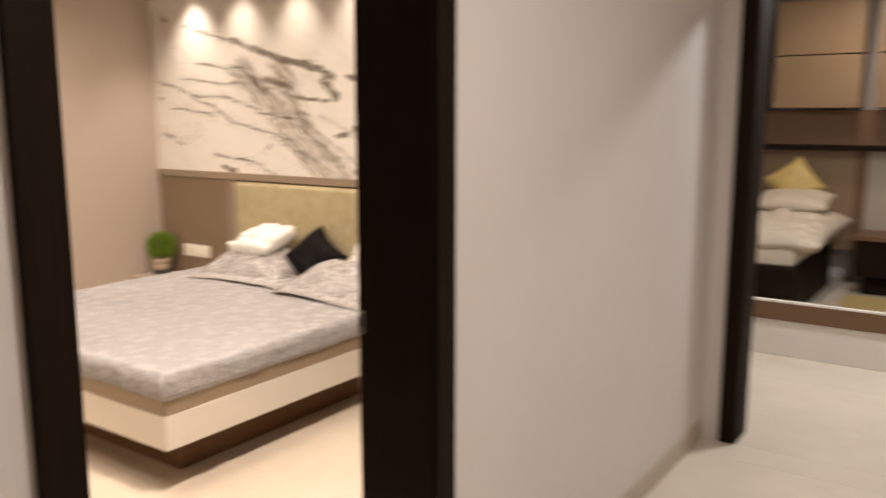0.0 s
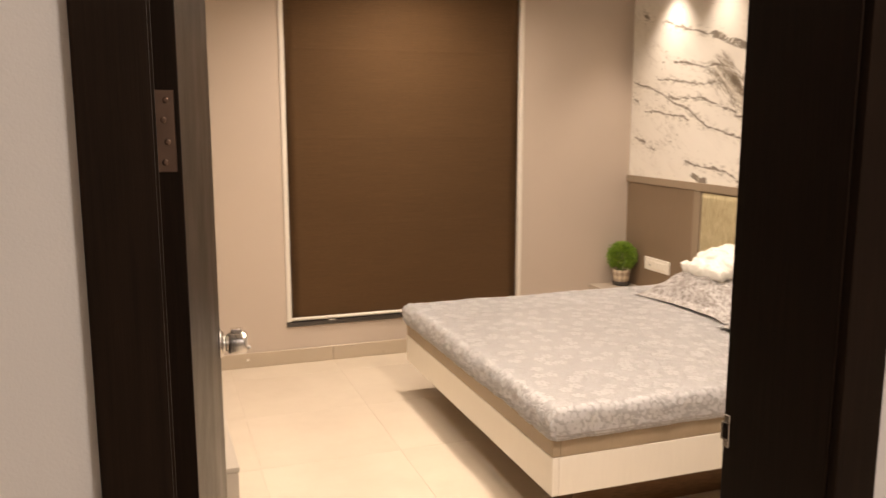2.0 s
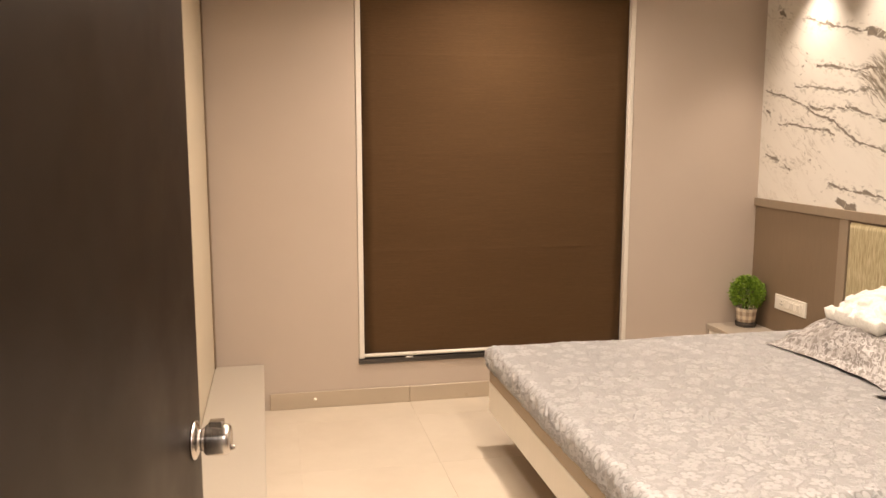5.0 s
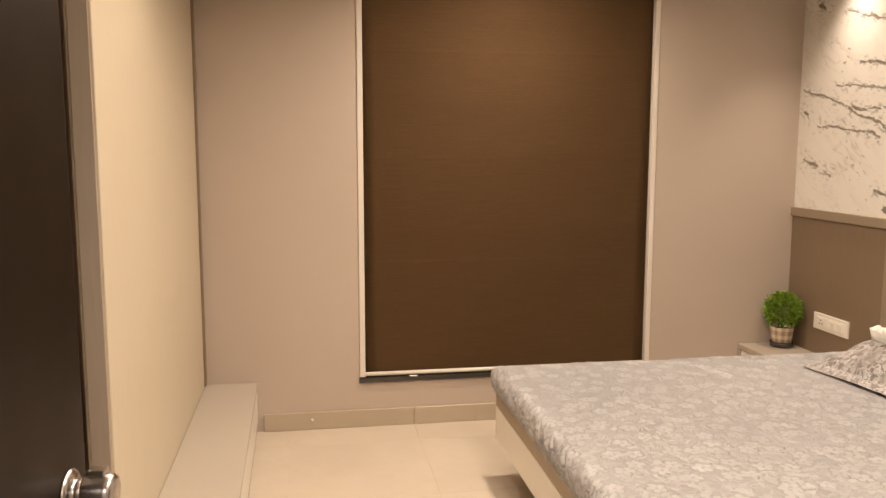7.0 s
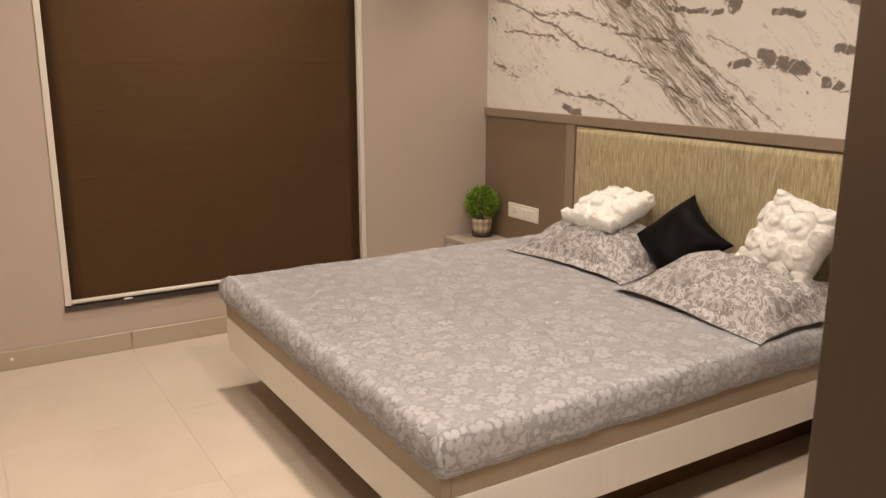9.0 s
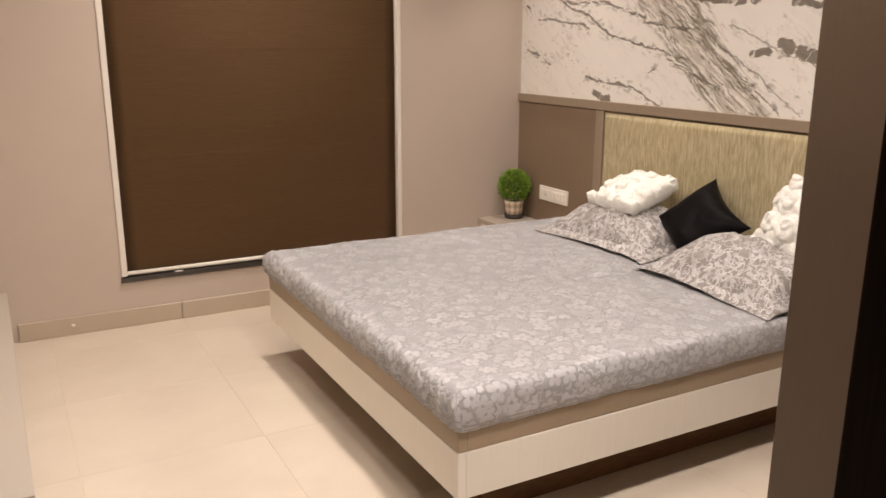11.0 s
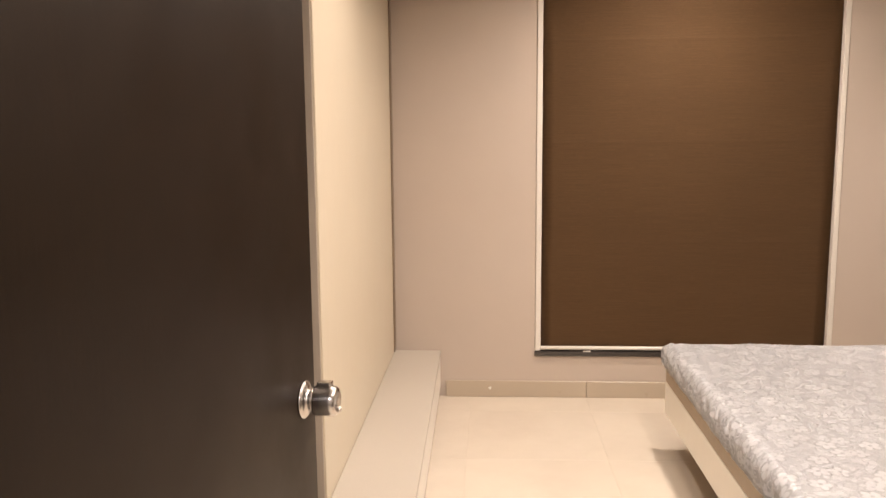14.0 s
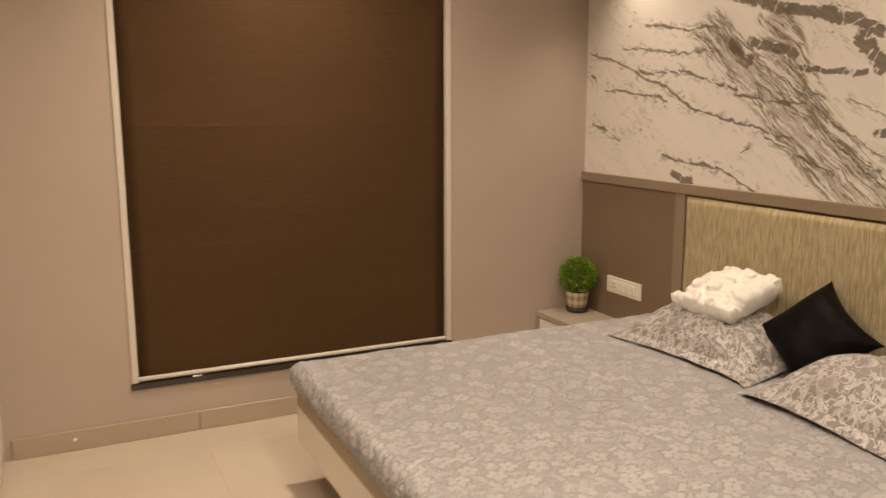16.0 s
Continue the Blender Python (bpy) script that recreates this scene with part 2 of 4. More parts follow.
    wash = m.math("MULTIPLY", m.ramp(m.math("ADD", band, m.math("MULTIPLY", m.math("SUBTRACT", shred, 0.5), 2.6)), 0.74, 1.05), 0.55)
    lines = m.math("MULTIPLY", m.ramp(band, 0.05, 0.4), m.math("MAXIMUM", filament(1.0, 1.3, 15, 0.022), filament(2.1, 1.1, 13, 0.028)))
    wisps = m.math("MULTIPLY", filament(1.3, 1.2, 7, 0.012), m.ramp(m.noise(co, 2.6, 3), 0.45, 0.68, 0, 0.4))
    veil = m.math("MULTIPLY", m.ramp(m.noise(m.vec("MULTIPLY", lean, (1, 1.6, 7)), 2.2, 6, 0.6), 0.5, 0.8), 0.20)
    fleck = m.math("MULTIPLY", m.ramp(grit, 0.605, 0.635), m.ramp(m.noise(co, 4.2, 3), 0.50, 0.62))
    ground = m.mix(veil, (0.76, 0.725, 0.665), (0.52, 0.475, 0.42))
    c = m.mix(wisps, ground, (0.36, 0.31, 0.25))
    c = m.mix(wash, c, (0.30, 0.255, 0.185))
    c = m.mix(m.math("MULTIPLY", lines, 0.85), c, (0.15, 0.115, 0.075))
    dark = m.math("MAXIMUM", m.math("MAXIMUM", thin, m.math("MULTIPLY", fleck, 0.85)), m.math("MULTIPLY", blots, cracks))
    c = m.mix(m.math("MULTIPLY", dark, 0.9), c, m.mix(m.ramp(shred, 0.35, 0.65), (0.085, 0.068, 0.05), (0.21, 0.17, 0.125)))
    m.link(c, "Base Color")
    m.link(m.ramp(m.noise(co, 8, 3), 0.3, 0.7, 0.28, 0.40), "Roughness")
    m.bump(m.noise(co, 190, 2), 0.05, 0.0008)
    return m.m


def brocade_material(name="brocade", scroll=False):
    """Silver jacquard: satin flowers, leaves and curling stems, outlined, on a duller ground."""
    m = Mat(name, (0.5, 0.47, 0.45), 0.45, spec=0.5)
    uv = m.coords("UV")
    bend = m.vec("SUBTRACT", m.noise(uv, 12, 2, colour=True), (0.5, 0.5, 0.5))
    p = m.vec("ADD", uv, m.vec("MULTIPLY", bend, (0.022, 0.022, 0)))

    def blossom(scale, petals, size, depth, random_=0.8, round_=False):
        cell = m.node("TexVoronoi", Vector=p, Scale=scale, Randomness=random_)
        cell.voronoi_dimensions = "2D"
        local = m.vec("MULTIPLY", m.vec("SUBTRACT", p, cell.outputs["Position"]), (scale, scale, 0))
        s = m.node("SeparateXYZ", Vector=local)
        turn = m.math("MULTIPLY", m.node("SeparateXYZ", Vector=cell.outputs["Color"]).outputs[0], 6.28)
        ang = m.math("ADD", m.math("ARCTAN2", s.outputs[1], s.outputs[0]), turn)
        rad = m.vec("LENGTH", local, None, 1)
        if round_:
            lobe = m.math("POWER", m.math("ABSOLUTE", m.math("COSINE", m.math("MULTIPLY", ang, petals / 2))), 0.45)
            lobe = m.math("SUBTRACT", m.math("MULTIPLY", lobe, 2.0), 1.0)
        else:
            lobe = m.math("COSINE", m.math("MULTIPLY", ang, petals))
        rim = m.math("ADD", size, m.math("MULTIPLY", lobe, depth))
        d = m.math("SUBTRACT", rim, rad)
        return d, rad

    d, rad = blossom(11.5, 5.0, 0.25, 0.13, 1.0, True)
    flower = m.math("SUBTRACT", m.ramp(d, -0.01, 0.02), m.ramp(rad, 0.05, 0.075, 1, 0), clamp=True)
    ld, lrad = blossom(21.0, 2.0, 0.30, 0.18, 0.95)
    leaf = m.ramp(ld, -0.01, 0.03)
    td, trad = blossom(33.0, 3.0, 0.20, 0.10, 1.0)
    n1 = m.noise(p, 22, 1.0)
    vine = m.ramp(m.math("ABSOLUTE", m.math("SUBTRACT", n1, 0.5)), 0.020, 0.034, 1, 0)
    clear = m.ramp(d, -0.10, -0.06, 1, 0)
    sprig = m.math("MAXIMUM", m.math("MAXIMUM", leaf, vine), m.math("MULTIPLY", m.ramp(td, -0.01, 0.03), 0.8))
    pat = m.math("MAXIMUM", m.math("MULTIPLY", flower, 0.72), m.math("MULTIPLY", sprig, clear))
    outline = m.ramp(m.math("ABSOLUTE", d), 0.02, 0.05, 1, 0)
    if scroll:
        curl = m.noise(p, 34, 1.5)
        curl = m.ramp(m.math("ABSOLUTE", m.math("SUBTRACT", curl, 0.52)), 0.014, 0.030, 1, 0)
        patch = m.ramp(m.noise(uv, 7, 2), 0.30, 0.42, 0.25, 1.0)
        pat = m.math("MULTIPLY", m.math("MAXIMUM", m.math("MAXIMUM", outline, m.math("MULTIPLY", leaf, 0.6)), curl), m.math("MULTIPLY", patch, 0.78))
    weave = m.noise(m.vec("MULTIPLY", uv, (900, 260, 1)), 1.0, 2)
    worn = m.ramp(m.noise(uv, 3.5, 3), 0.3, 0.7, 0.75, 1.0)
    g = m.mix(m.ramp(weave, 0.3, 0.7), (0.575, 0.565, 0.57), (0.655, 0.645, 0.65))
    h = m.mix(m.ramp(weave, 0.3, 0.7), (0.87, 0.86, 0.87), (0.95, 0.94, 0.95))
    if scroll:
        g, h = m.mix(0.92, g, (0.215, 0.188, 0.170)), m.mix(0.38, h, (0.38, 0.345, 0.315))
    c = m.mix(m.math("MULTIPLY", pat, worn), g, h)
    m.link(c if scroll else m.mix(m.math("MULTIPLY", outline, 0.30), c, (0.42, 0.395, 0.38)), "Base Color")
    m.link(m.ramp(pat, 0, 1, 0.40, 0.24), "Roughness")
    m.link(m.ramp(pat, 0, 1, 0.36, 0.14), "Sheen Weight")
    m.put("Sheen Roughness", 0.3)
    crease = m.noise(uv, 7, 6, 0.62, distort=1.2)
    ridge = m.math("SUBTRACT", 1.0, m.math("MULTIPLY", m.math("ABSOLUTE", m.math("SUBTRACT", m.noise(uv, 5, 3, 0.6, distort=0.6), 0.5)), 7.0), clamp=True)
    small = m.noise(uv, 42, 3, 0.6)
    lift = m.math("ADD", m.math("MULTIPLY", pat, 0.34), m.math("ADD", crease, m.math("ADD", m.math("MULTIPLY", small, 0.22), m.math("MULTIPLY", ridge, 0.05))))
    m.bump(lift, 0.85, 0.008)
    return m.m


def upholstery_material():
    """Headboard cloth: fine upright slub streaks, olive gold on straw."""
    m = Mat("slub_upholstery", (0.5, 0.42, 0.25), 0.62, spec=0.3)
    s = m.noise(m.coords("Object", (1, 150, 9)), 1.6, 5, 0.62)
    t = m.noise(m.coords("Object", (1, 420, 20)), 1.0, 3)
    f = m.math("ADD", m.math("MULTIPLY", s, 0.7), m.math("MULTIPLY", t, 0.3))
    m.link(m.mix(m.ramp(f, 0.36, 0.64), (0.24, 0.185, 0.085), (0.60, 0.52, 0.33)), "Base Color")
    m.put("Sheen Weight", 0.08)
    m.bump(f, 0.35, 0.0015)
    return m.m


def satin_material(name, colour, rough, fold=14.0, strength=0.4, spec=0.5, sheen=0.2):
    m = Mat(name, colour, rough, spec=spec)
    co = m.coords()
    n = m.noise(co, fold, 4, 0.55, distort=0.5)
    m.link(m.mix(m.ramp(n, 0.3, 0.7), tuple(c * 0.9 for c in colour), tuple(min(1, c * 1.08) for c in colour)), "Base Color")
    m.put("Sheen Weight", sheen)
    m.bump(n, strength, 0.006)
    return m.m


def pot_material():
    """Woven plaid band round a pale pot."""
    m = Mat("pot_plaid", (0.6, 0.5, 0.36), 0.6)
    co = m.coords()
    s = m.node("SeparateXYZ", Vector=co)
    ang = m.math("ARCTAN2", s.outputs[1], s.outputs[0])
    up = m.math("FRACT", m.math("MULTIPLY", s.outputs[2], 22.0))
    ro = m.math("FRACT", m.math("MULTIPLY", ang, 1.6))
    a, b = m.ramp(up, 0.45, 0.5), m.ramp(ro, 0.5, 0.54)
    c = m.mix(m.math("MULTIPLY", m.math("ADD", a, b), 0.4), (0.72, 0.62, 0.47), (0.24, 0.15, 0.10))
    c = m.mix(m.ramp(s.outputs[2], 0.026, 0.030, 1, 0), c, (0.035, 0.022, 0.018))
    m.link(c, "Base Color")
    m.bump(m.noise(co, 300, 2), 0.3, 0.001)
    return m.m


def leaf_material():
    m = Mat("boxwood_leaf", (0.06, 0.14, 0.02), 0.45)
    rnd = m.t.nodes.new("ShaderNodeNewGeometry").outputs["Random Per Island"]
    m.link(m.mix(rnd, (0.07, 0.16, 0.012), (0.30, 0.43, 0.045)), "Base Color")
    m.put("Subsurface Weight", 0.0)
    return m.m


WALL = paint("wall_paint", (0.50, 0.42, 0.350))
HALLWALL = paint("hall_paint", (0.66, 0.605, 0.56))
CEILING = paint("ceiling_paint", (0.80, 0.77, 0.72))
CREAM = laminate("cream_laminate", (0.62, 0.54, 0.41), 0.35, 0.04)
TAUPE = laminate("taupe_laminate", (0.205, 0.146, 0.094), 0.42, 0.07)
TAUPE_LIGHT = laminate("light_taupe_laminate", (0.40, 0.34, 0.275), 0.4, 0.05)
GREY = laminate("warm_grey_laminate", (0.47, 0.42, 0.355), 0.38, 0.04)
STILE = laminate("mid_taupe_laminate", (0.275, 0.212, 0.15), 0.4, 0.06)
WHITE = laminate("ivory_laminate", (0.80, 0.755, 0.68), 0.35, 0.03)
DOOR = wenge("wenge_door", (0.0075, 0.0040, 0.0021), 0.38, (22, 22, 0.8), 0.26)
FRAME = wenge("wenge_frame", (0.0095, 0.0050, 0.0031), 0.6, (26, 26, 0.8), 0.12)
TILE = tile_material()
GROUT = plain("grout", (0.60, 0.52, 0.42), 0.6, 0.2, 0.3)
SKIRT = paint("skirting_tile", (0.47, 0.39, 0.295), 0.3, 0.1, 120.0, 0.1)
BLIND = blind_material()
MARBLE = marble_material()
BROCADE = brocade_material()
BROCADE_PILLOW = brocade_material("pillow_brocade", True)
UPHOLSTERY = upholstery_material()
BROCADE_BAND = satin_material("satin_band", (0.62, 0.585, 0.56), 0.35, 40.0, 0.3)
BLACK_SATIN = satin_material("black_satin", (0.006, 0.005, 0.005), 0.42, 22.0, 0.25, 0.035, 0.0)
IVORY_SATIN = satin_material("ivory_satin", (0.78, 0.76, 0.70), 0.42, 60.0, 1.0)
POT = pot_material()
LEAF = leaf_material()
RIM = laminate("rim_laminate", (0.33, 0.255, 0.175), 0.42, 0.05)
PLINTH = wenge("plinth_veneer", (0.14, 0.074, 0.036), 0.5, (2, 24, 24))
WARDROBE = laminate("wardrobe_laminate", (0.090, 0.061, 0.039), 0.4, 0.06)
TAN = laminate("tan_laminate", (0.26, 0.175, 0.10), 0.4, 0.06)
STEEL = metal("brushed_steel", (0.62, 0.58, 0.54), 0.22)
HINGE = metal("worn_bronze", (0.22, 0.14, 0.10), 0.42)
SWITCH = plain("switch_plastic", (0.80, 0.76, 0.68), 0.3)
WHITE_TRIM = plain("white_enamel", (0.70, 0.645, 0.57), 0.3)
STONE = plain("dark_granite", (0.05, 0.042, 0.036), 0.25, 0.5, 0.1, 90.0)
SOIL = plain("soil", (0.03, 0.02, 0.014), 0.9, 0.1, 0.6)
LENS = emitter("lamp_lens", (1.0, 0.86, 0.68), 9.0)
WALNUT = wenge("walnut", (0.15, 0.085, 0.048), 0.4, (2, 24, 24))
LINEN = satin_material("cream_linen", (0.56, 0.48, 0.37), 0.6)
GOLD_CLOTH = satin_material("gold_cloth", (0.46, 0.33, 0.10), 0.5)


# ---- mesh helpers ----
def part(name, bm, material, parent=None, label="", smooth=False):
    """Links a bmesh as one mesh object, under a thing or a part."""
    me = bpy.data.meshes.new(name)
    bm.to_mesh(me)
    bm.free()
    if smooth:
        me.polygons.foreach_set("use_smooth", [True] * len(me.polygons))
    me.materials.append(material)
    ob = new(name, me)
    if parent is not None:
        ob.parent = parent
        ob.matrix_parent_inverse = Matrix.Translation(parent.matrix_basis.translation).inverted() if parent.type == "EMPTY" else Matrix()
    if label:
        ob["label"] = label
    return ob


def thing(name, label, category, group="", at=(0, 0, 0)):
    ob = new(name)
    ob.empty_display_size = 0.1
    ob.location = at
    return tagged(ob, label, category, group)


def box(x0, x1, y0, y1, z0, z1, bevel=0.0, segments=2, bm=None):
    bm = bm or bmesh.new()
    made = bmesh.ops.create_cube(bm, size=1)["verts"]
    for v in made:
        v.co = Vector((x0 + (v.co.x + 0.5) * (x1 - x0), y0 + (v.co.y + 0.5) * (y1 - y0), z0 + (v.co.z + 0.5) * (z1 - z0)))
    if bevel:
        edges = list({e for v in made for e in v.link_edges})
        bmesh.ops.bevel(bm, geom=edges, offset=bevel, segments=segments, profile=0.7, affect="EDGES")
    return bm


def lathe(profile, steps=32, bm=None):
    """A solid turned about z from (radius, height) pairs."""
    bm = bm or bmesh.new()
    rings = []
    for r, z in profile:
        rings.append([bm.verts.new((max(r, 1e-5) * math.cos(2 * math.pi * i / steps), max(r, 1e-5) * math.sin(2 * math.pi * i / steps), z)) for i in range(steps)])
    for a, b in zip(rings, rings[1:]):
        for i in range(steps):
            j = (i + 1) % steps
            bm.faces.new((a[i], a[j], b[j], b[i]))
    bm.faces.new(rings[0][::-1])
    bm.faces.new(rings[-1])
    bmesh.ops.recalc_face_normals(bm, faces=bm.faces)
    return bm


def moved(bm, m):
    bmesh.ops.transform(bm, matrix=m, verts=bm.verts)
    return bm


def structure(name, bm, material, label="", category=""):
    return tagged(part(name, bm, material), label, category, kind="structure")


def grid_sheet(nu, nv, place, uv=None):
    """A sheet of nu x nv quads; place(a, b) gives a point for a, b in 0..1."""
    bm = bmesh.new()
    layer = bm.loops.layers.uv.new("UVMap") if uv else None
    vs = [[bm.verts.new(place(i / nu, j / nv)) for j in range(nv + 1)] for i in range(nu + 1)]
    for i in range(nu):
        for j in range(nv):
            f = bm.faces.new((vs[i][j], vs[i + 1][j], vs[i + 1][j + 1], vs[i][j + 1]))
            f.smooth = True
            if uv:
                for loop, (a, b) in zip(f.loops, ((i, j), (i + 1, j), (i + 1, j + 1), (i, j + 1))):
                    loop[layer].uv = uv(a / nu, b / nv)
    return bm


# ---- plan, in metres ----
X_MARBLE, X_PANEL = 3.640, 3.634     # headboard wall face and its lower panelling
Y_WIN = 4.982                        # window wall face
Y_HALL, Y_ROOM = 1.008, 1.224        # the door wall's two faces
X_LEFT = -0.60                       # far left wall of the bedroom
JAMB_L, JAMB_R = 0.592, 1.450        # clear door opening
WIN_L, WIN_R, WIN_B, WIN_T = 1.290, 2.838, 0.234, 2.28
HALL_W, HALL_S, HALL_E = -1.6, -1.5, 3.61
ROOM2_E, ROOM2_N, ROOM2_S = 8.1, 2.6, -2.2
DOOR2_N = 0.85                       # north edge of the second door's opening

# ---- walls, ceiling ----
def wall(name, pieces, material, label):
    bm = bmesh.new()
    for p in pieces:
        box(*p, bm=bm)
    return structure(name, bm, material, label, "wall")


wall("wall_window", [(X_LEFT - 0.15, WIN_L, Y_WIN, Y_WIN + 0.22, 0, CEIL), (WIN_R, X_MARBLE + 0.14, Y_WIN, Y_WIN + 0.22, 0, CEIL),
                     (WIN_L, WIN_R, Y_WIN, Y_WIN + 0.22, 0, WIN_B), (WIN_L, WIN_R, Y_WIN, Y_WIN + 0.22, WIN_T, CEIL),
                     (WIN_L, WIN_R, Y_WIN + 0.16, Y_WIN + 0.22, WIN_B, WIN_T)], WALL, "beige painted bedroom wall round a tall blind")
wall("wall_headboard", [(X_MARBLE, X_MARBLE + 0.12, Y_ROOM, Y_WIN, 0, CEIL)], MARBLE, "white marble-print wall with dark veins above the headboard")
wall("wall_left", [(X_LEFT - 0.15, X_LEFT, Y_ROOM, Y_WIN, 0, CEIL)], WALL, "beige painted bedroom wall")
wall("wall_door", [(HALL_W, JAMB_L - 0.055, Y_HALL, Y_ROOM, 0, CEIL_HALL), (JAMB_R + 0.055, HALL_E, Y_HALL, Y_ROOM, 0, CEIL_HALL),
                   (JAMB_L - 0.055, JAMB_R + 0.055, Y_HALL, Y_ROOM, 2.14, CEIL_HALL)], HALLWALL, "off-white painted hall wall with the bedroom doorway")
wall("wall_hall_south", [(HALL_W, HALL_E, HALL_S - 0.12, HALL_S, 0, CEIL_HALL)], HALLWALL, "off-white painted hall wall")
wall("wall_hall_west", [(HALL_W - 0.12, HALL_W, HALL_S - 0.12, Y_ROOM, 0, CEIL_HALL)], HALLWALL, "off-white painted hall wall")
wall("wall_hall_east", [(HALL_E, HALL_E + 0.16, DOOR2_N + 0.06, Y_ROOM, 0, CEIL_HALL), (HALL_E, HALL_E + 0.16, ROOM2_S, DOOR2_N - 0.98, 0, CEIL_HALL),
                        (HALL_E, HALL_E + 0.16, DOOR2_N - 0.98, DOOR2_N + 0.06, 2.14, CEIL_HALL)], HALLWALL, "off-white painted wall with the second doorway")
wall("wall_second_room", [(HALL_E + 0.16, ROOM2_E, ROOM2_N, ROOM2_N + 0.12, 0, CEIL_HALL), (HALL_E + 0.16, ROOM2_E, ROOM2_S - 0.12, ROOM2_S, 0, CEIL_HALL),
                          (ROOM2_E, ROOM2_E + 0.12, ROOM2_S, ROOM2_N, 0, CEIL_HALL), (X_MARBLE + 0.125, X_MARBLE + 0.24, Y_ROOM, ROOM2_N + 0.12, 0, CEIL_HALL)],
     HALLWALL, "pale painted walls of the second bedroom")
structure("ceiling", box(X_LEFT - 0.15, X_MARBLE + 0.12, Y_ROOM, Y_WIN + 0.22, CEIL, CEIL + 0.1), CEILING, "white painted false ceiling", "ceiling")
structure("ceiling_hall", box(HALL_W - 0.12, ROOM2_E + 0.12, ROOM2_S - 0.12, Y_ROOM, CEIL_HALL, CEIL_HALL + 0.1), CEILING, "white painted hall ceiling", "ceiling")
structure("ceiling_second_room", box(HALL_E, ROOM2_E + 0.12, Y_ROOM, ROOM2_N + 0.12, CEIL_HALL, CEIL_HALL + 0.1), CEILING, "white painted ceiling", "ceiling")
floor = structure("floor", box(HALL_W - 0.12, ROOM2_E + 0.12, ROOM2_S - 0.12, Y_WIN + 0.22, -0.12, -0.0016), GROUT, "cream polished floor tiles with thin joints", "floor")


def skirting(pieces, label="beige tiled skirting along the wall"):
    for i, (x0, x1, y0, y1) in enumerate(pieces):
        structure("baseboard", box(x0, x1, y0, y1, 0.0, 0.090, 0.0025, 1), SKIRT, label, "skirting")


# one length of skirting tile after another along the window wall
skirting([(a, b - 0.002, Y_WIN - 0.011, Y_WIN) for a, b in ((X_LEFT, -0.22), (-0.22, 0.46), (0.81, 1.566), (1.566, 2.186), (2.186, 2.806), (2.806, 3.36))])
skirting([(X_LEFT, X_LEFT + 0.011, 1.3, Y_WIN - 0.012), (HALL_W, JAMB_L - 0.075, Y_HALL - 0.011, Y_HALL),
          (JAMB_R + 0.075, 2.12, Y_HALL - 0.011, Y_HALL), (2.122, 2.72, Y_HALL - 0.011, Y_HALL), (2.722, 3.32, Y_HALL - 0.011, Y_HALL), (3.322, HALL_E - 0.03, Y_HALL - 0.011, Y_HALL)])

# white disc added for a glint of lamplight on the skirting
glint_disc = lathe([(0, 0), (0.0075, 0), (0.0085, 0.002), (0.006, 0.005), (0, 0.006)], 16)
tagged(part("skirting_glint", moved(glint_disc, pose(1.048, Y_WIN - 0.011, 0.050, 90, 0, 0)), SWITCH, None, "", True), "tiny white disc standing in for a glint on the beige skirting", "wall plug")

# ---- window blind ----
blind = thing("roller_blind", "brown woven roller blind pulled down in white side channels", "blind", at=(2.05, Y_WIN, WIN_B))


def cloth(a, b):
    x, z = WIN_L + 0.030 + a * (WIN_R - WIN_L - 0.060), 0.274 + b * (WIN_T - 0.279)
    seam = sum(math.exp(-((z - s) / 0.006) ** 2) for s in (0.84, 1.362, 1.88))
    return (x, Y_WIN + 0.022 + 0.0025 * math.sin(5 * x + 1.3 * z) * math.sin(2.2 * z) - 0.0011 * seam, z)


sheet = grid_sheet(24, 320, cloth)
bmesh.ops.solidify(sheet, geom=sheet.faces, thickness=-0.002)
part("cloth", sheet, BLIND, blind, "brown woven blind cloth with horizontal seams", True)
rail = lathe([(0.0, 0), (0.009, 0), (0.0105, 0.002), (0.0105, WIN_R - WIN_L - 0.062), (0.009, WIN_R - WIN_L - 0.06), (0.0, WIN_R - WIN_L - 0.06)], 20)
part("bottom_rail", moved(rail, pose(WIN_L + 0.030, Y_WIN + 0.006, 0.271, 0, 90, 0)), WHITE_TRIM, blind, "white bottom rail", True)
for x0, x1 in ((WIN_L + 0.001, WIN_L + 0.029), (WIN_R - 0.027, WIN_R - 0.001)):
    ch = box(x0, x1, Y_WIN - 0.006, Y_WIN + 0.012, WIN_B + 0.024, WIN_T, 0.002, 1)
    box(x0, x0 + 0.006, Y_WIN + 0.012, Y_WIN + 0.03, WIN_B + 0.024, WIN_T, bm=ch)
    part("side_channel", ch, WHITE_TRIM, blind, "white side channel")
part("pull_tab", box(1.545, 1.585, Y_WIN - 0.012, Y_WIN - 0.007, 0.248, 0.260, 0.0015, 1), WHITE_TRIM, blind, "small white pull tab")
structure("window_sill", box(WIN_L - 0.004, WIN_R + 0.004, Y_WIN - 0.014, Y_WIN + 0.15, WIN_B - 0.004, WIN_B + 0.020, 0.003, 2), STONE, "dark polished granite window sill", "sill")

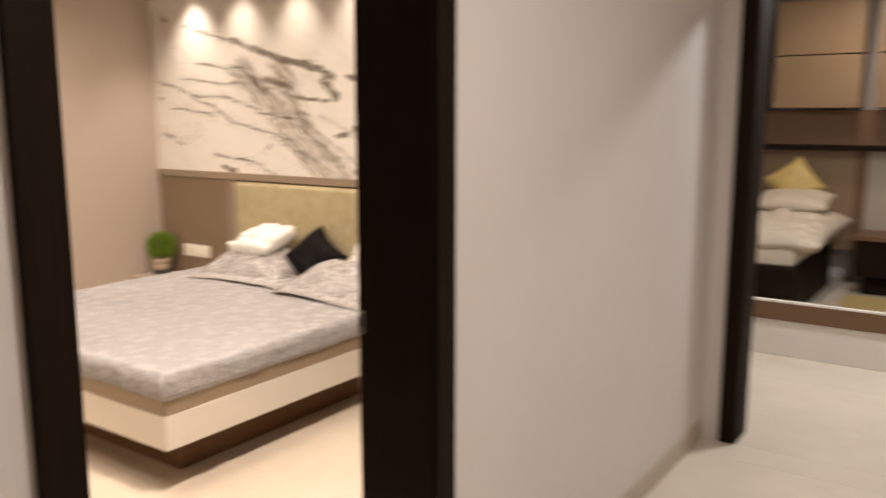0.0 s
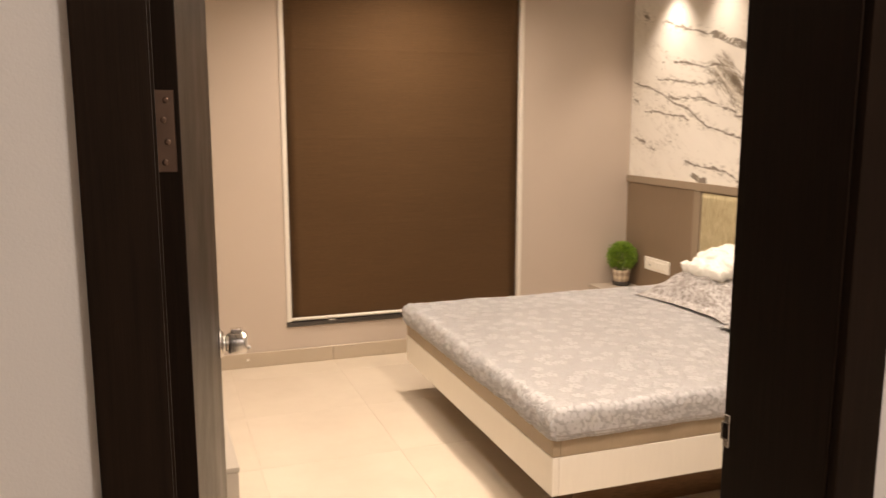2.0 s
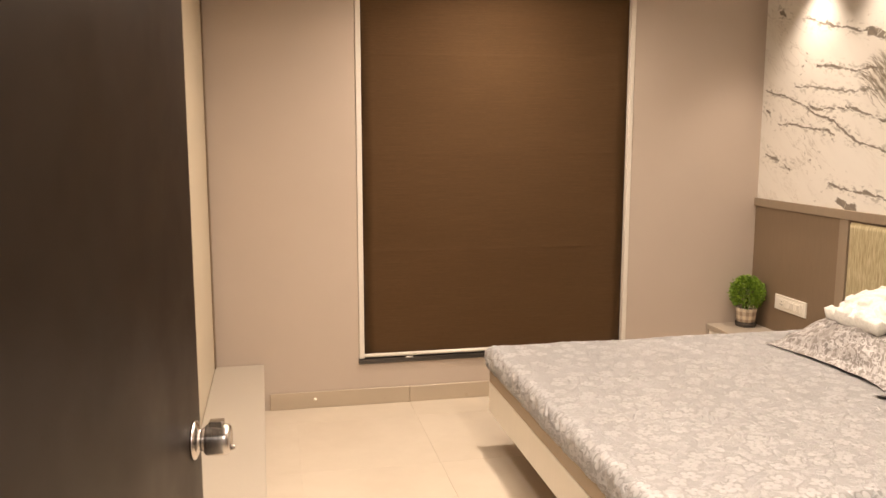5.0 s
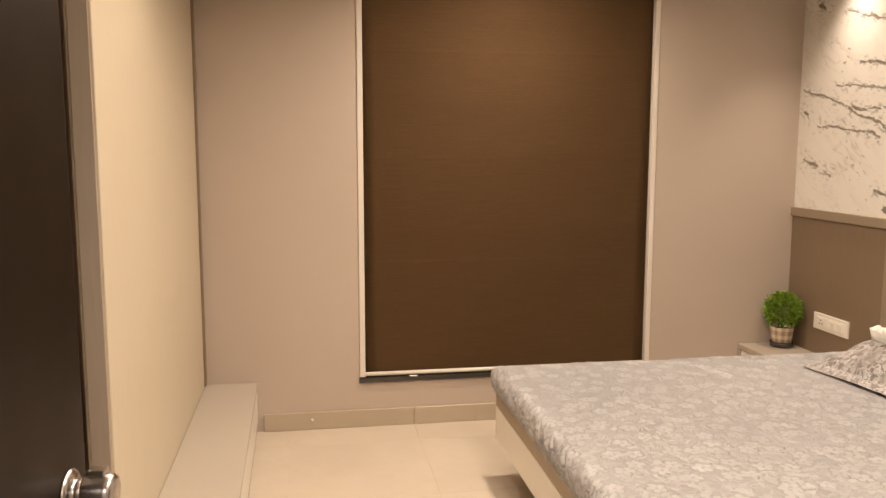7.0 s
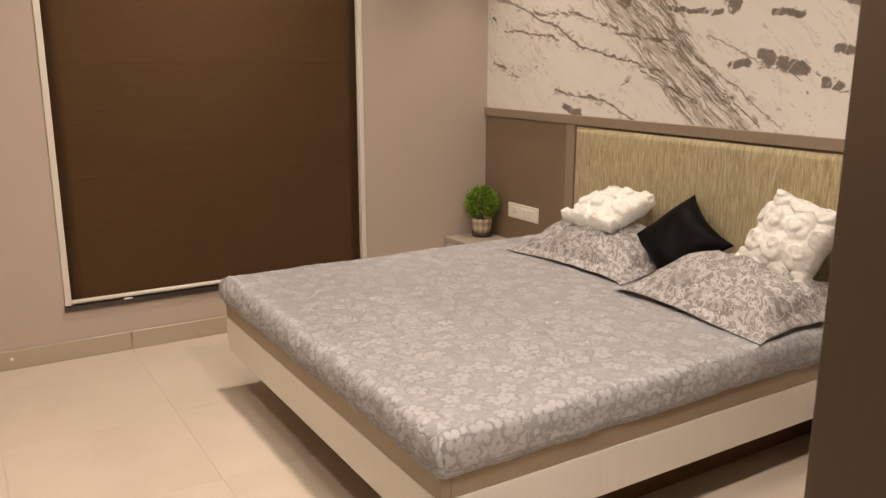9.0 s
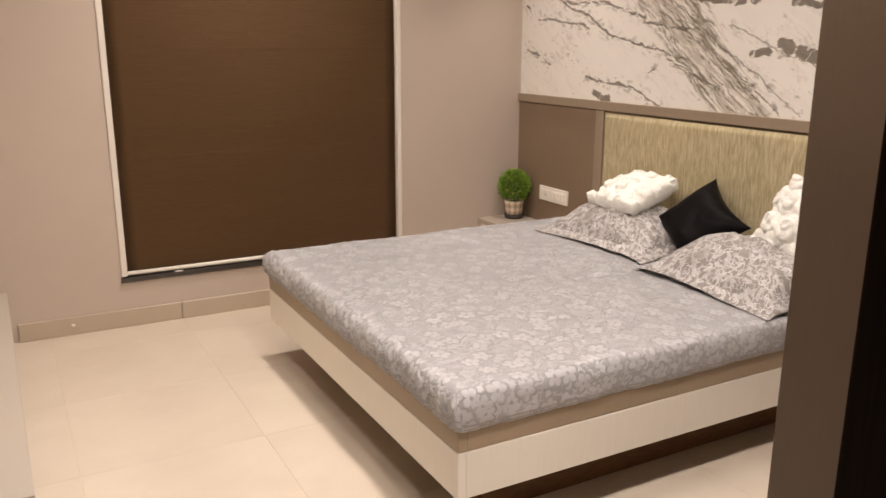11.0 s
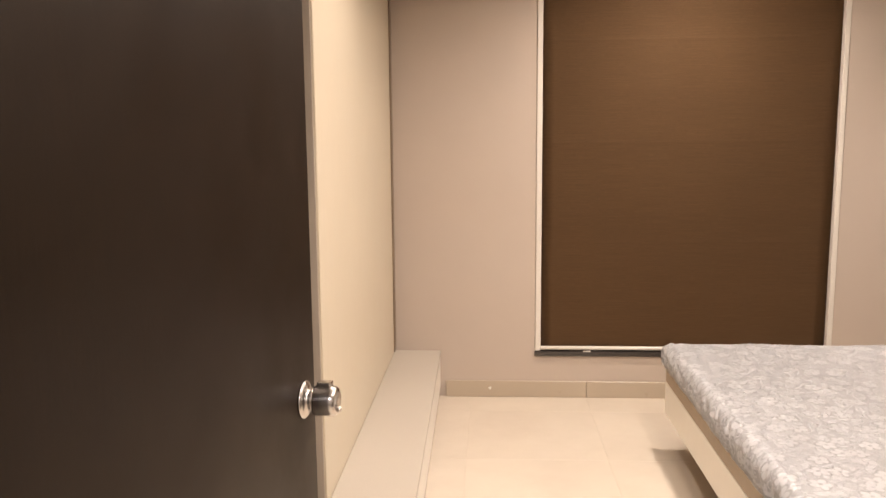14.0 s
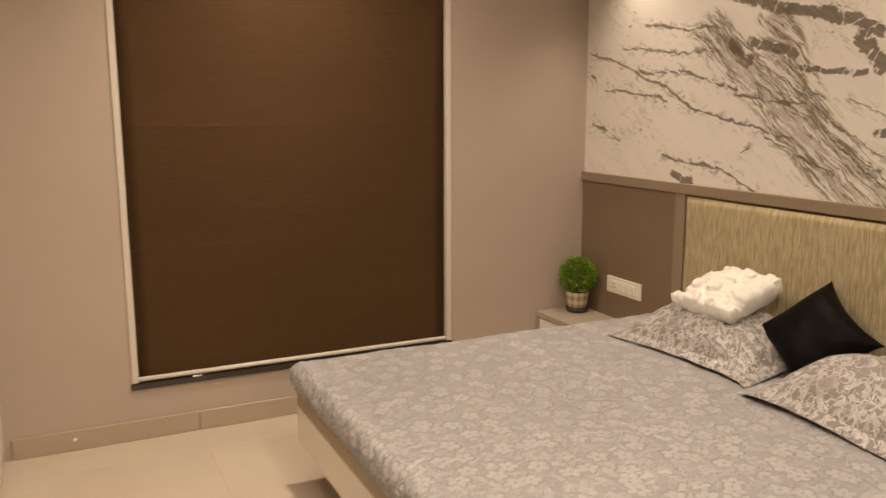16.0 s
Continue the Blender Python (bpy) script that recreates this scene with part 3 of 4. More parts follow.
# ---- bedroom doorway ----
def door_frame(name, left, right, y0, y1, top, label, swap=False):
    """A lining with a rebate for the leaf and a flat architrave on the hall side; swap: in a wall that runs the other way."""
    fr = thing(name, label, "door frame")
    def piece(nm, a0, a1, b0, b1, z0, z1):
        bm = box(b0, b1, a0, a1, z0, z1, 0.003, 2) if swap else box(a0, a1, b0, b1, z0, z1, 0.003, 2)
        part(nm, bm, FRAME, fr)
    piece("jamb", left - 0.055, left, y0 - 0.002, y1, 0, top + 0.055)
    piece("jamb", right, right + 0.055, y0 - 0.002, y1, 0, top + 0.055)
    piece("head", left, right, y0 - 0.002, y1, top, top + 0.055)
    piece("architrave", left - 0.070, left - 0.003, y0 - 0.018, y0 - 0.002, 0, top + 0.07)
    piece("architrave", right + 0.003, right + 0.076, y0 - 0.018, y0 - 0.002, 0, top + 0.07)
    piece("architrave", left - 0.003, right + 0.003, y0 - 0.018, y0 - 0.002, top + 0.003, top + 0.07)
    return fr


frame_one = door_frame("door_frame", JAMB_L, JAMB_R, Y_HALL, 1.222, 2.085, "near-black stained wooden frame of the bedroom doorway")
strike = box(JAMB_R - 0.0015, JAMB_R + 0.001, 1.207, 1.2215, 0.943, 0.999, 0.001, 1)
plate = part("strike_plate", strike, STEEL, frame_one, "small steel strike plate")
part("strike_hole", box(JAMB_R - 0.0024, JAMB_R - 0.001, 1.209, 1.218, 0.958, 0.984, 0.0008, 1), FRAME, plate, "dark latch hole")
part("strike_lip", box(JAMB_R - 0.006, JAMB_R - 0.001, 1.217, 1.223, 0.956, 0.986, 0.002, 2), STEEL, plate, "bent steel lip")

# the leaf stands open into the room, built along +y from the hinge and turned
LEAF_W, LEAF_T, LEAF_TURN = 0.917, 0.040, -6.0
door = tagged(new("door_1"), "dark brown wooden door standing open on steel hinges", "door", kind="structure")
door.matrix_basis = pose(0.622, 1.287, 0, 0, 0, LEAF_TURN)


def on_door(name, bm, material, label="", smooth=False, parent=None):
    ob = part(name, bm, material, None, label, smooth)
    ob.parent = parent or door
    return ob


on_door("edge_band", box(-LEAF_T + 0.001, -0.001, -0.0008, 0.0005, 0.01, 2.078), FRAME, "thin near-black strip on the hinge edge")
on_door("leaf", box(-LEAF_T, 0, 0.0006, LEAF_W, 0.008, 2.08, 0.0025, 2), DOOR, "smooth dark brown veneered door leaf")
knob = [(0.0, 0.0), (0.032, 0.0), (0.0335, 0.002), (0.0325, 0.005), (0.026, 0.0085), (0.019, 0.010), (0.0185, 0.016), (0.0215, 0.019),
        (0.0255, 0.022), (0.0265, 0.026), (0.0265, 0.052), (0.0255, 0.058), (0.0225, 0.0615), (0.0175, 0.063), (0.0, 0.063)]
knob = [(r * 1.04, z * 1.04) for r, z in knob]
handle = on_door("door_knob", moved(lathe(knob, 40), pose(0, LEAF_W - 0.065, 0.943, 0, 90, 0)), STEEL, "brushed steel knob with a thumb piece", True)
thumb = box(0.028, 0.054, LEAF_W - 0.073, LEAF_W - 0.053, 0.965, 0.978, 0.003, 2)
on_door("thumb_piece", thumb, STEEL, "polished steel thumb piece", parent=handle)
on_door("lock_pin", moved(lathe([(0, 0), (0.005, 0), (0.005, 0.006), (0.003, 0.008), (0, 0.008)], 14), pose(0.0650, LEAF_W - 0.073, 0.931, 0, 90, 0)), STEEL, "small key pin", True, handle)
on_door("latch", box(-LEAF_T * 0.8, -LEAF_T * 0.2, LEAF_W - 0.001, LEAF_W + 0.002, 0.90, 0.96, 0.0008, 1), STEEL, "steel latch plate")
for z in (0.28, 1.409, 1.86):
    h = on_door("hinge", box(-LEAF_T + 0.004, -0.006, -0.0035, 0.0005, z, z + 0.105, 0.0008, 1), HINGE, "worn bronze butt hinge")
    knuckle = bmesh.new()
    for k in range(5):
        moved(lathe([(0, 0), (0.0052, 0), (0.0058, 0.001), (0.0058, 0.018), (0.0052, 0.019), (0, 0.019)], 14, knuckle), Matrix())
        bmesh.ops.translate(knuckle, vec=(0, 0, 0.021), verts=knuckle.verts)
    on_door("knuckle", moved(knuckle, pose(-LEAF_T + 0.002, -0.006, z - 0.021)), HINGE, "", True, h)
    for j, dz in enumerate((0.013, 0.039, 0.067, 0.092)):
        sx = -0.016 if j % 2 else -0.020
        on_door("screw", moved(lathe([(0, 0), (0.0042, 0), (0.0040, 0.0012), (0.0018, 0.0018), (0, 0.0014)], 12), pose(sx, -0.0035, z + dz, 90, 0, 0)), HINGE, "", True, h)

# ---- second doorway and the room behind it, seen past the hall ----
door_frame("door_frame", DOOR2_N - 0.92, DOOR2_N, HALL_E, HALL_E + 0.17, 2.085, "near-black stained wooden frame of the second doorway", True)
SCREEN_X = 5.17
# clear screen in place of a mirror front, with the reflected furniture built behind
screen = thing("mirror_stand_in", "clear screen with a walnut rail on a white base, in place of a mirror front", "partition", at=(SCREEN_X, 0.3, 0))
part("base", box(SCREEN_X, SCREEN_X + 0.06, -0.7, 1.46, 0.0, 0.226, 0.003, 1), WHITE_TRIM, screen, "white base panel")
part("rail", box(SCREEN_X - 0.012, SCREEN_X + 0.07, -0.7, 1.46, 0.227, 0.335, 0.004, 2), WALNUT, screen, "walnut rail")
part("trim", box(SCREEN_X - 0.014, SCREEN_X + 0.02, -0.7, 1.24, 0.336, 0.350, 0.002, 1), WHITE_TRIM, screen, "white trim")
part("post", box(SCREEN_X, SCREEN_X + 0.05, 1.19, 1.27, 0.351, 2.3, 0.003, 2), WHITE_TRIM, screen, "white post")
glass_m = Mat("clear_glass", (1, 1, 1), 0.0)
glass_m.put("Transmission Weight", 1.0)
glass_m.put("IOR", 1.05)
pane = part("pane", box(SCREEN_X + 0.02, SCREEN_X + 0.026, -0.7, 1.189, 0.351, 2.3), glass_m.m, screen, "clear pane in place of mirror glass")
pane.visible_shadow = False

bed_two = thing("bed", "low bed with a dark base and a cream mattress", "bed", at=(7.0, 1.6, 0))
part("base", box(6.25, 7.72, 1.15, 2.5, 0.0, 0.36, 0.01, 2), FRAME, bed_two, "dark bed base")


def pillow_shape(w, d, thick, flange=0.0, n=28, puff=0.5, wrinkle=0.004, seed=0.0, soft=2.4, draw=0.07):
    """A stuffed cushion: two bulged faces that meet in a thin seam, corners drawn out; flange: a flat border."""
    bm = bmesh.new()
    layer = bm.loops.layers.uv.new("UVMap")
    faces = []
    for side in (1, -1):
        vs = []
        for i in range(n + 1):
            row = []
            for j in range(n + 1):
                u, v = 2 * i / n - 1, 2 * j / n - 1
                fu, fv = 1 - 2 * flange / w, 1 - 2 * flange / d
                cu, cv = min(1, abs(u) / fu), min(1, abs(v) / fv)
                body = ((1 - cu ** soft) * (1 - cv ** soft)) ** puff
                pinch = 1 - draw * (1 - u * u) * abs(v) ** 3
                pinch_v = 1 - draw * (1 - v * v) * abs(u) ** 3
                x, y = u * w / 2 * pinch_v, v * d / 2 * pinch
                wr = wrinkle * noise.noise(Vector((x * 14 + seed, y * 14, side * 3 + seed))) + 2.2 * wrinkle * noise.noise(Vector((x * 5, y * 5 + seed, seed)))
                wr += (-3.6 * wrinkle * max(0.0, 1 - 4 * abs(noise.noise(Vector((x * 6 + y * 3 + seed, y * 4 - x * 2, seed + 8))))) if side > 0 and flange else 0.0)
                z = side * (0.002 + thick / 2 * body) + wr * (0.3 + body)
                row.append(bm.verts.new((x, y, z)))
            vs.append(row)
        # lengths over the surface, from the middle lines
        at = {}
        for i in range(n + 1):
            run = [0.0]
            for j in range(n):
                run.append(run[-1] + (vs[i][j + 1].co - vs[i][j].co).length)
            for j in range(n + 1):
                at[vs[i][j]] = [0.0, run[j] - run[n // 2]]
        for j in range(n + 1):
            run = [0.0]
            for i in range(n):
                run.append(run[-1] + (vs[i + 1][j].co - vs[i][j].co).length)
            for i in range(n + 1):
                at[vs[i][j]][0] = run[i] - run[n // 2] + 3 * side
        for i in range(n):
            for j in range(n):
                q = (vs[i][j], vs[i + 1][j], vs[i + 1][j + 1], vs[i][j + 1])
                f = bm.faces.new(q if side > 0 else q[::-1])
                f.smooth = True
                for loop in f.loops:
                    loop[layer].uv = at[loop.vert]
        faces.append(vs)
    rim = lambda g: [g[i][0] for i in range(n)] + [g[n][j] for j in range(n)] + [g[i][n] for i in range(n, 0, -1)] + [g[0][j] for j in range(n, 0, -1)]
    a, b = rim(faces[0]), rim(faces[1])
    for i in range(len(a)):
        j = (i + 1) % len(a)
        bm.faces.new((a[i], b[i], b[j], a[j]))
    bmesh.ops.recalc_face_normals(bm, faces=bm.faces)
    return bm


part("mattress", box(6.3, 7.72, 1.18, 2.5, 0.361, 0.52, 0.03, 3), LINEN, bed_two, "cream mattress", True)
tagged(part("duvet", moved(pillow_shape(1.5, 1.45, 0.24, 0, 60, 0.35, 0.022, 21.0), pose(6.98, 1.72, 0.56, 0, -2, 0)), LINEN, None, "", True), "rumpled cream duvet heaped on the second bed", "duvet")
tagged(part("pillow", moved(pillow_shape(0.42, 0.60, 0.16, seed=5.0), pose(7.35, 1.42, 0.76, 0, -12, 0)), LINEN), "plump cream pillow on the second bed", "pillow")
tagged(part("cushion", moved(pillow_shape(0.36, 0.36, 0.13, seed=9.0), pose(7.5, 1.45, 0.90, 0, -66, 10) @ pose(0, 0, 0, 0, 0, 38)), GOLD_CLOTH), "gold cushion leaning on the headboard", "cushion")
unit = thing("headboard_unit", "tan and walnut headboard unit with wall cabinets", "headboard", at=(7.9, 0.8, 0))
part("panel", box(7.80, 7.84, 1.02, 2.5, 0.3, 1.18, 0.004, 1), TAN, unit, "tan panel")
part("panel", box(7.80, 7.84, -0.6, 0.93, 0.3, 1.18, 0.004, 1), TAUPE_LIGHT, unit, "taupe panel")
part("divider", box(7.78, 7.84, 0.93, 1.02, 0.3, 1.18, 0.003, 1), WALNUT, unit, "walnut divider")
part("shelf", box(7.62, 7.84, -0.6, 2.5, 1.18, 1.22, 0.003, 1), FRAME, unit, "dark shelf")
part("niche", box(7.80, 7.86, -0.6, 2.5, 1.221, 1.52, 0.003, 1), WALNUT, unit, "walnut niche back")
for y0 in (-0.6, 0.2, 1.0, 1.8):
    part("cabinet_door", box(7.60, 7.9, y0 + 0.004, y0 + 0.7 - 0.004, 1.54, 1.98, 0.004, 1), TAN, unit, "tan cabinet door")
    part("cabinet_door", box(7.60, 7.9, y0 + 0.004, y0 + 0.7 - 0.004, 1.99, 2.44, 0.004, 1), TAN, unit, "tan cabinet door")
stand_two = thing("nightstand", "dark walnut nightstand beside the second bed", "nightstand", at=(7.6, 0.5, 0))
part("body", box(7.35, 7.79, 0.0, 0.92, 0.16, 0.46, 0.005, 2), FRAME, stand_two)
part("top", box(7.33, 7.79, -0.02, 0.94, 0.461, 0.50, 0.004, 2), WALNUT, stand_two, "walnut top")
part("plinth", box(7.45, 7.79, 0.06, 0.86, 0.0, 0.159, 0.003, 1), FRAME, stand_two)
sw2 = thing("switch_plate", "white switch plate above the second nightstand", "switch", at=(7.79, 0.6, 0.7))
part("plate", box(7.784, 7.799, 0.48, 0.72, 0.66, 0.75, 0.003, 2), SWITCH, sw2)
part("rocker", box(7.780, 7.785, 0.51, 0.69, 0.68, 0.73, 0.002, 1), SWITCH, sw2)
tagged(part("rug", box(5.8, 7.3, -0.6, 0.95, 0.0, 0.012, 0.005, 2), GOLD_CLOTH), "olive rug on the floor of the second room", "rug")

# ---- headboard panelling ----
head = thing("headboard_panelling", "taupe laminate headboard panelling with an upholstered centre", "headboard", at=(X_PANEL, 3.29, 0.2))
Y_DIV, Y_DIV2 = 4.243, 2.620
part("side_panel", box(X_PANEL, X_MARBLE - 0.001, Y_DIV + 0.001, Y_WIN - 0.001, 0.10, 1.051, 0.0015, 1), TAUPE, head, "taupe laminate panel")
part("side_panel", box(X_PANEL, X_MARBLE - 0.001, 1.80, Y_DIV2 - 0.065, 0.10, 1.051, 0.0015, 1), TAUPE, head, "taupe laminate panel")
part("back_panel", box(X_PANEL + 0.001, X_MARBLE - 0.0005, Y_DIV2, Y_DIV - 0.065, 0.10, 1.051), TAUPE, head)
for y in (Y_DIV, Y_DIV2):
    part("stile", box(X_PANEL - 0.010, X_MARBLE - 0.001, y - 0.064, y, 0.10, 1.051, 0.002, 1), STILE, head, "lighter taupe upright")
part("cap", box(X_PANEL - 0.013, X_MARBLE - 0.001, 1.80, Y_WIN - 0.001, 1.052, 1.098, 0.002, 1), STILE, head, "lighter taupe cap rail")


def padded(y0, y1, z0, z1, x, deep):
    """An upholstered pad with a soft rolled edge, pulled in a little along its top."""
    def place(a, b):
        y, z = y1 + (y0 - y1) * a, z0 + (z1 - z0) * b
        e = min(a * (y1 - y0), (1 - a) * (y1 - y0), (1 - b) * (z1 - z0), 0.05 + b)
        roll = math.sqrt(max(0.0, 1 - max(0.0, 1 - e / 0.028) ** 2))
        pull = 0.004 * noise.noise(Vector((y * 6, z * 3, 1.7))) + 0.006 * math.sin(7 * y) * max(0, b - 0.9) * 4
        return (x - deep * roll - 0.010 * (1 - (2 * a - 1) ** 4) * b + pull * roll, y, z - 0.004 * max(0, b - 0.95) * 20 * (0.5 + 0.5 * noise.noise(Vector((y * 9, 0, 4)))))
    return grid_sheet(120, 50, place)


part("pad", padded(Y_DIV2 + 0.004, Y_DIV - 0.069, 0.30, 1.044, X_PANEL + 0.001, 0.014), UPHOLSTERY, head, "upright-striped gold upholstered pad", True)

sw = thing("switch_plate", "ivory switch plate with a row of rockers beside the bed", "switch", at=(X_PANEL, 4.6, 0.53))
part("plate", box(X_PANEL - 0.010, X_PANEL - 0.0005, 4.459, 4.730, 0.491, 0.575, 0.003, 2), SWITCH, sw)
part("bezel", box(X_PANEL - 0.013, X_PANEL - 0.010, 4.484, 4.705, 0.508, 0.558, 0.001, 1), SWITCH, sw)
for k in range(4):
    part("rocker", moved(box(-0.003, 0.002, -0.011, 0.011, -0.021, 0.021, 0.001, 1), pose(X_PANEL - 0.0135, 4.515 + k * 0.027, 0.531, 0, 4 if k % 2 else -4, 0)), SWITCH, sw)
socket = part("socket", box(X_PANEL - 0.0150, X_PANEL - 0.013, 4.640, 4.685, 0.509, 0.553, 0.0008, 1), SWITCH, sw)
for dy, dz in ((0, 0.011), (-0.009, -0.006), (0.009, -0.006)):
    part("socket_hole", box(X_PANEL - 0.0158, X_PANEL - 0.0149, 4.6625 + dy - 0.003, 4.6625 + dy + 0.003, 0.531 + dz - 0.003, 0.531 + dz + 0.003), FRAME, socket)


def nightstand(x0, y0, y1, label):
    ns = thing("nightstand", label, "nightstand", "nightstands by the bed", at=(x0 + 0.14, (y0 + y1) / 2, 0.17))
    part("top", box(x0, X_PANEL - 0.001, y0, y1, 0.327, 0.357, 0.002, 1), TAUPE_LIGHT, ns, "taupe laminate top")
    for a, b in ((y0, y0 + 0.018), (y1 - 0.018, y1)):
        part("side", box(x0 + 0.002, X_PANEL - 0.001, a, b, 0.172, 0.326, 0.0015, 1), TAUPE_LIGHT, ns)
    part("bottom", box(x0 + 0.002, X_PANEL - 0.001, y0 + 0.0185, y1 - 0.0185, 0.172, 0.19, 0.001, 1), TAUPE_LIGHT, ns)
    part("drawer_front", box(x0 + 0.008, x0 + 0.026, y0 + 0.021, y1 - 0.021, 0.193, 0.323, 0.002, 1), WHITE, ns, "ivory drawer front")
    part("drawer_box", box(x0 + 0.027, X_PANEL - 0.002, y0 + 0.03, y1 - 0.03, 0.194, 0.31), WHITE, ns)
    return ns


nightstand(3.348, 4.285, 4.976, "small floating taupe nightstand with an ivory drawer")
nightstand(3.400, 1.95, 2.528, "small floating nightstand between the bed and the wardrobe")

# ---- bed ----
BX0, BX1, BY0, BY1 = 1.829, 3.618, 2.546, 4.271
bed = thing("bed", "floating platform bed with ivory side boards and a taupe rim", "bed", at=(2.7, 3.40, 0))
for nm, b in (("foot_board", (BX0, BX0 + 0.025, BY0, BY1)), ("side_board", (BX0 + 0.0255, BX1, BY0, BY0 + 0.025)), ("side_board", (BX0 + 0.0255, BX1, BY1 - 0.025, BY1))):
    part(nm, box(*b, 0.173, 0.315, 0.0018, 1), WHITE, bed, "ivory laminate board")
part("underside", box(BX0 + 0.026, BX1, BY0 + 0.026, BY1 - 0.026, 0.180, 0.196), TAUPE, bed, "dark underside panel")
for nm, b in (("rim", (BX0 + 0.001, BX0 + 0.03, BY0 + 0.001, BY1 - 0.001)), ("rim", (BX0 + 0.0305, BX1, BY0 + 0.001, BY0 + 0.03)), ("rim", (BX0 + 0.0305, BX1, BY1 - 0.03, BY1 - 0.001))):
    part(nm, box(*b, 0.316, 0.390, 0.0018, 1), RIM, bed, "taupe laminate rim")
part("deck", box(BX0 + 0.031, BX1, BY0 + 0.031, BY1 - 0.031, 0.36, 0.385), TAUPE, bed)
part("plinth", box(1.995, BX1, 2.694, 4.10, 0.0, 0.1795, 0.002, 1), PLINTH, bed, "recessed dark brown plinth")

# ---- bedspread: the top, a rolled edge and a loosely tucked hem on three sides ----
TOP, ROLL, DROP = 0.492, 0.020, 0.115


def fold(s):
    """Distance inwards along one direction, and the drop there, for a length s from the hem."""
    arc = ROLL * math.pi / 2
    straight = DROP - ROLL
    if s < straight:
        return 0.0, DROP - s
    if s < straight + arc:
        a = (s - straight) / ROLL
        return ROLL * (1 - math.cos(a)), ROLL * (1 - math.sin(a))
    return ROLL + s - straight - arc, 0.0


HEM = DROP - ROLL + ROLL * math.pi / 2
SX0, SX1, SY0, SY1 = BX0 + 0.004, 3.625, BY0 + 0.004, BY1 - 0.004
SX, SY = SX1 - SX0 - ROLL + HEM, SY1 - SY0 - 2 * ROLL + 2 * HEM


# short tucks in the cloth: two ends, height
TUCKS = [(2.64, 4.20, 2.78, 3.93, 0.011), (2.60, 4.22, 2.52, 4.02, 0.006), (2.16, 3.30, 2.46, 3.22, 0.005), (3.00, 4.10, 2.92, 3.86, 0.006),
         (2.30, 2.95, 2.62, 2.88, 0.004), (2.05, 3.75, 2.28, 3.66, 0.004), (2.75, 3.20, 2.98, 3.34, 0.004)]


def tuck(x, y, x0, y0, x1, y1, high):
    """A soft ridge with a sharp crest along a short line, dying out at its ends."""
    ux, uy = x1 - x0, y1 - y0
    size = math.hypot(ux, uy)
    along = ((x - x0) * ux + (y - y0) * uy) / size ** 2
    off = ((x - x0) * uy - (y - y0) * ux) / size + 0.012 * math.sin(5 * along)
    if not 0 < along < 1 or abs(off) > 0.08:
        return 0.0
    return high * math.sin(math.pi * along) * math.exp(-abs(off) / 0.016)


def spread(a, b):
    s, t = a * SX, b * SY
    ix, dx = fold(s)
    near = t < SY / 2
    iy, dy = fold(t if near else SY - t)
    x, y = SX0 + ix, (SY0 + iy if near else SY1 - iy)
    corner, drop = min(dx, dy), max(dx, dy)
    out, foot = min(1.0, drop / 0.04), dx > dy
    q = Vector((x, y, 0))
    run = 0.005 * noise.noise(q * 2.6) + 0.0025 * noise.noise(q * 8.0 + Vector((7, 1, 0))) + 0.0012 * noise.noise(q * 24)
    run += sum(tuck(x, y, *t) for t in TUCKS)
    # a narrow gathered line where the cloth turns over the edge
    edge = math.exp(-((min(ix, iy) - 0.012) / 0.018) ** 2)
    pucker = abs(noise.noise(Vector((x * 42, y * 42, 8.0)))) + 0.6 * abs(noise.noise(Vector((x * 85, y * 85, 3.0))))
    run += edge * (0.009 if ix < iy else 0.004) * (pucker - 0.35)
    z = TOP - drop + run * (1 - 0.8 * out)
    along = y if foot else x
    hang = drop / DROP
    sway = 0.006 * noise.noise(Vector((along * 9, foot, 1.0))) + 0.004 * noise.noise(Vector((along * 23, 2.0 + foot, 1.0)))
    # the foot hangs in short slanting folds, the long side lies flatter
    pleat = 1 - 2.4 * abs(noise.noise(Vector((along * 26 + drop * 12, drop * 7, 14.0 + foot))))
    sway += (0.009 if foot else 0.003) * pleat * (1 - 0.75 * max(0.0, hang - 0.6) / 0.4) * min(1.0, hang / 0.2)
    sway += (0.004 if foot else 0.002) * noise.noise(Vector((along * 60, drop * 40, 6.0)))
    push = out * (0.013 + sway - 0.004 * hang)
    wx, wy = (dx / (dx + dy), dy / (dx + dy)) if drop > 0 else (0, 0)
    x -= push * wx
    y += (-1 if near else 1) * push * wy
    bunch = corner / DROP
    if bunch > 0.02:
        turn = (dx - dy) / DROP
        knot = bunch * (1.1 - hang) * 4
        puff = 0.010 * knot * (1 + math.cos(9 * turn)) + 0.008 * bunch * noise.noise(Vector((dx * 46, dy * 46, 2)))
        x -= puff * 0.7 + 0.012 * bunch * math.sin(8 * turn)
        y += (-1 if near else 1) * (puff * 0.7 - 0.012 * bunch * math.sin(8 * turn))
        z += 0.012 * bunch
    low = max(0.0, (drop - 0.6 * DROP) / (0.4 * DROP))
    z += low * (0.008 * noise.noise(Vector((along * 2.2, 4.0, 9.0))) + 0.003 * noise.noise(Vector((along * 11, 6.0, 9.0))) + 0.004)
    return (x, y, z)


sheet = grid_sheet(340, 340, spread, lambda a, b: (a * SX, b * SY))
bmesh.ops.solidify(sheet, geom=sheet.faces, thickness=0.003)
bedspread = tagged(part("bedspread", sheet, BROCADE, None, "", True), "silver-grey floral jacquard bedspread over the mattress", "bedspread")

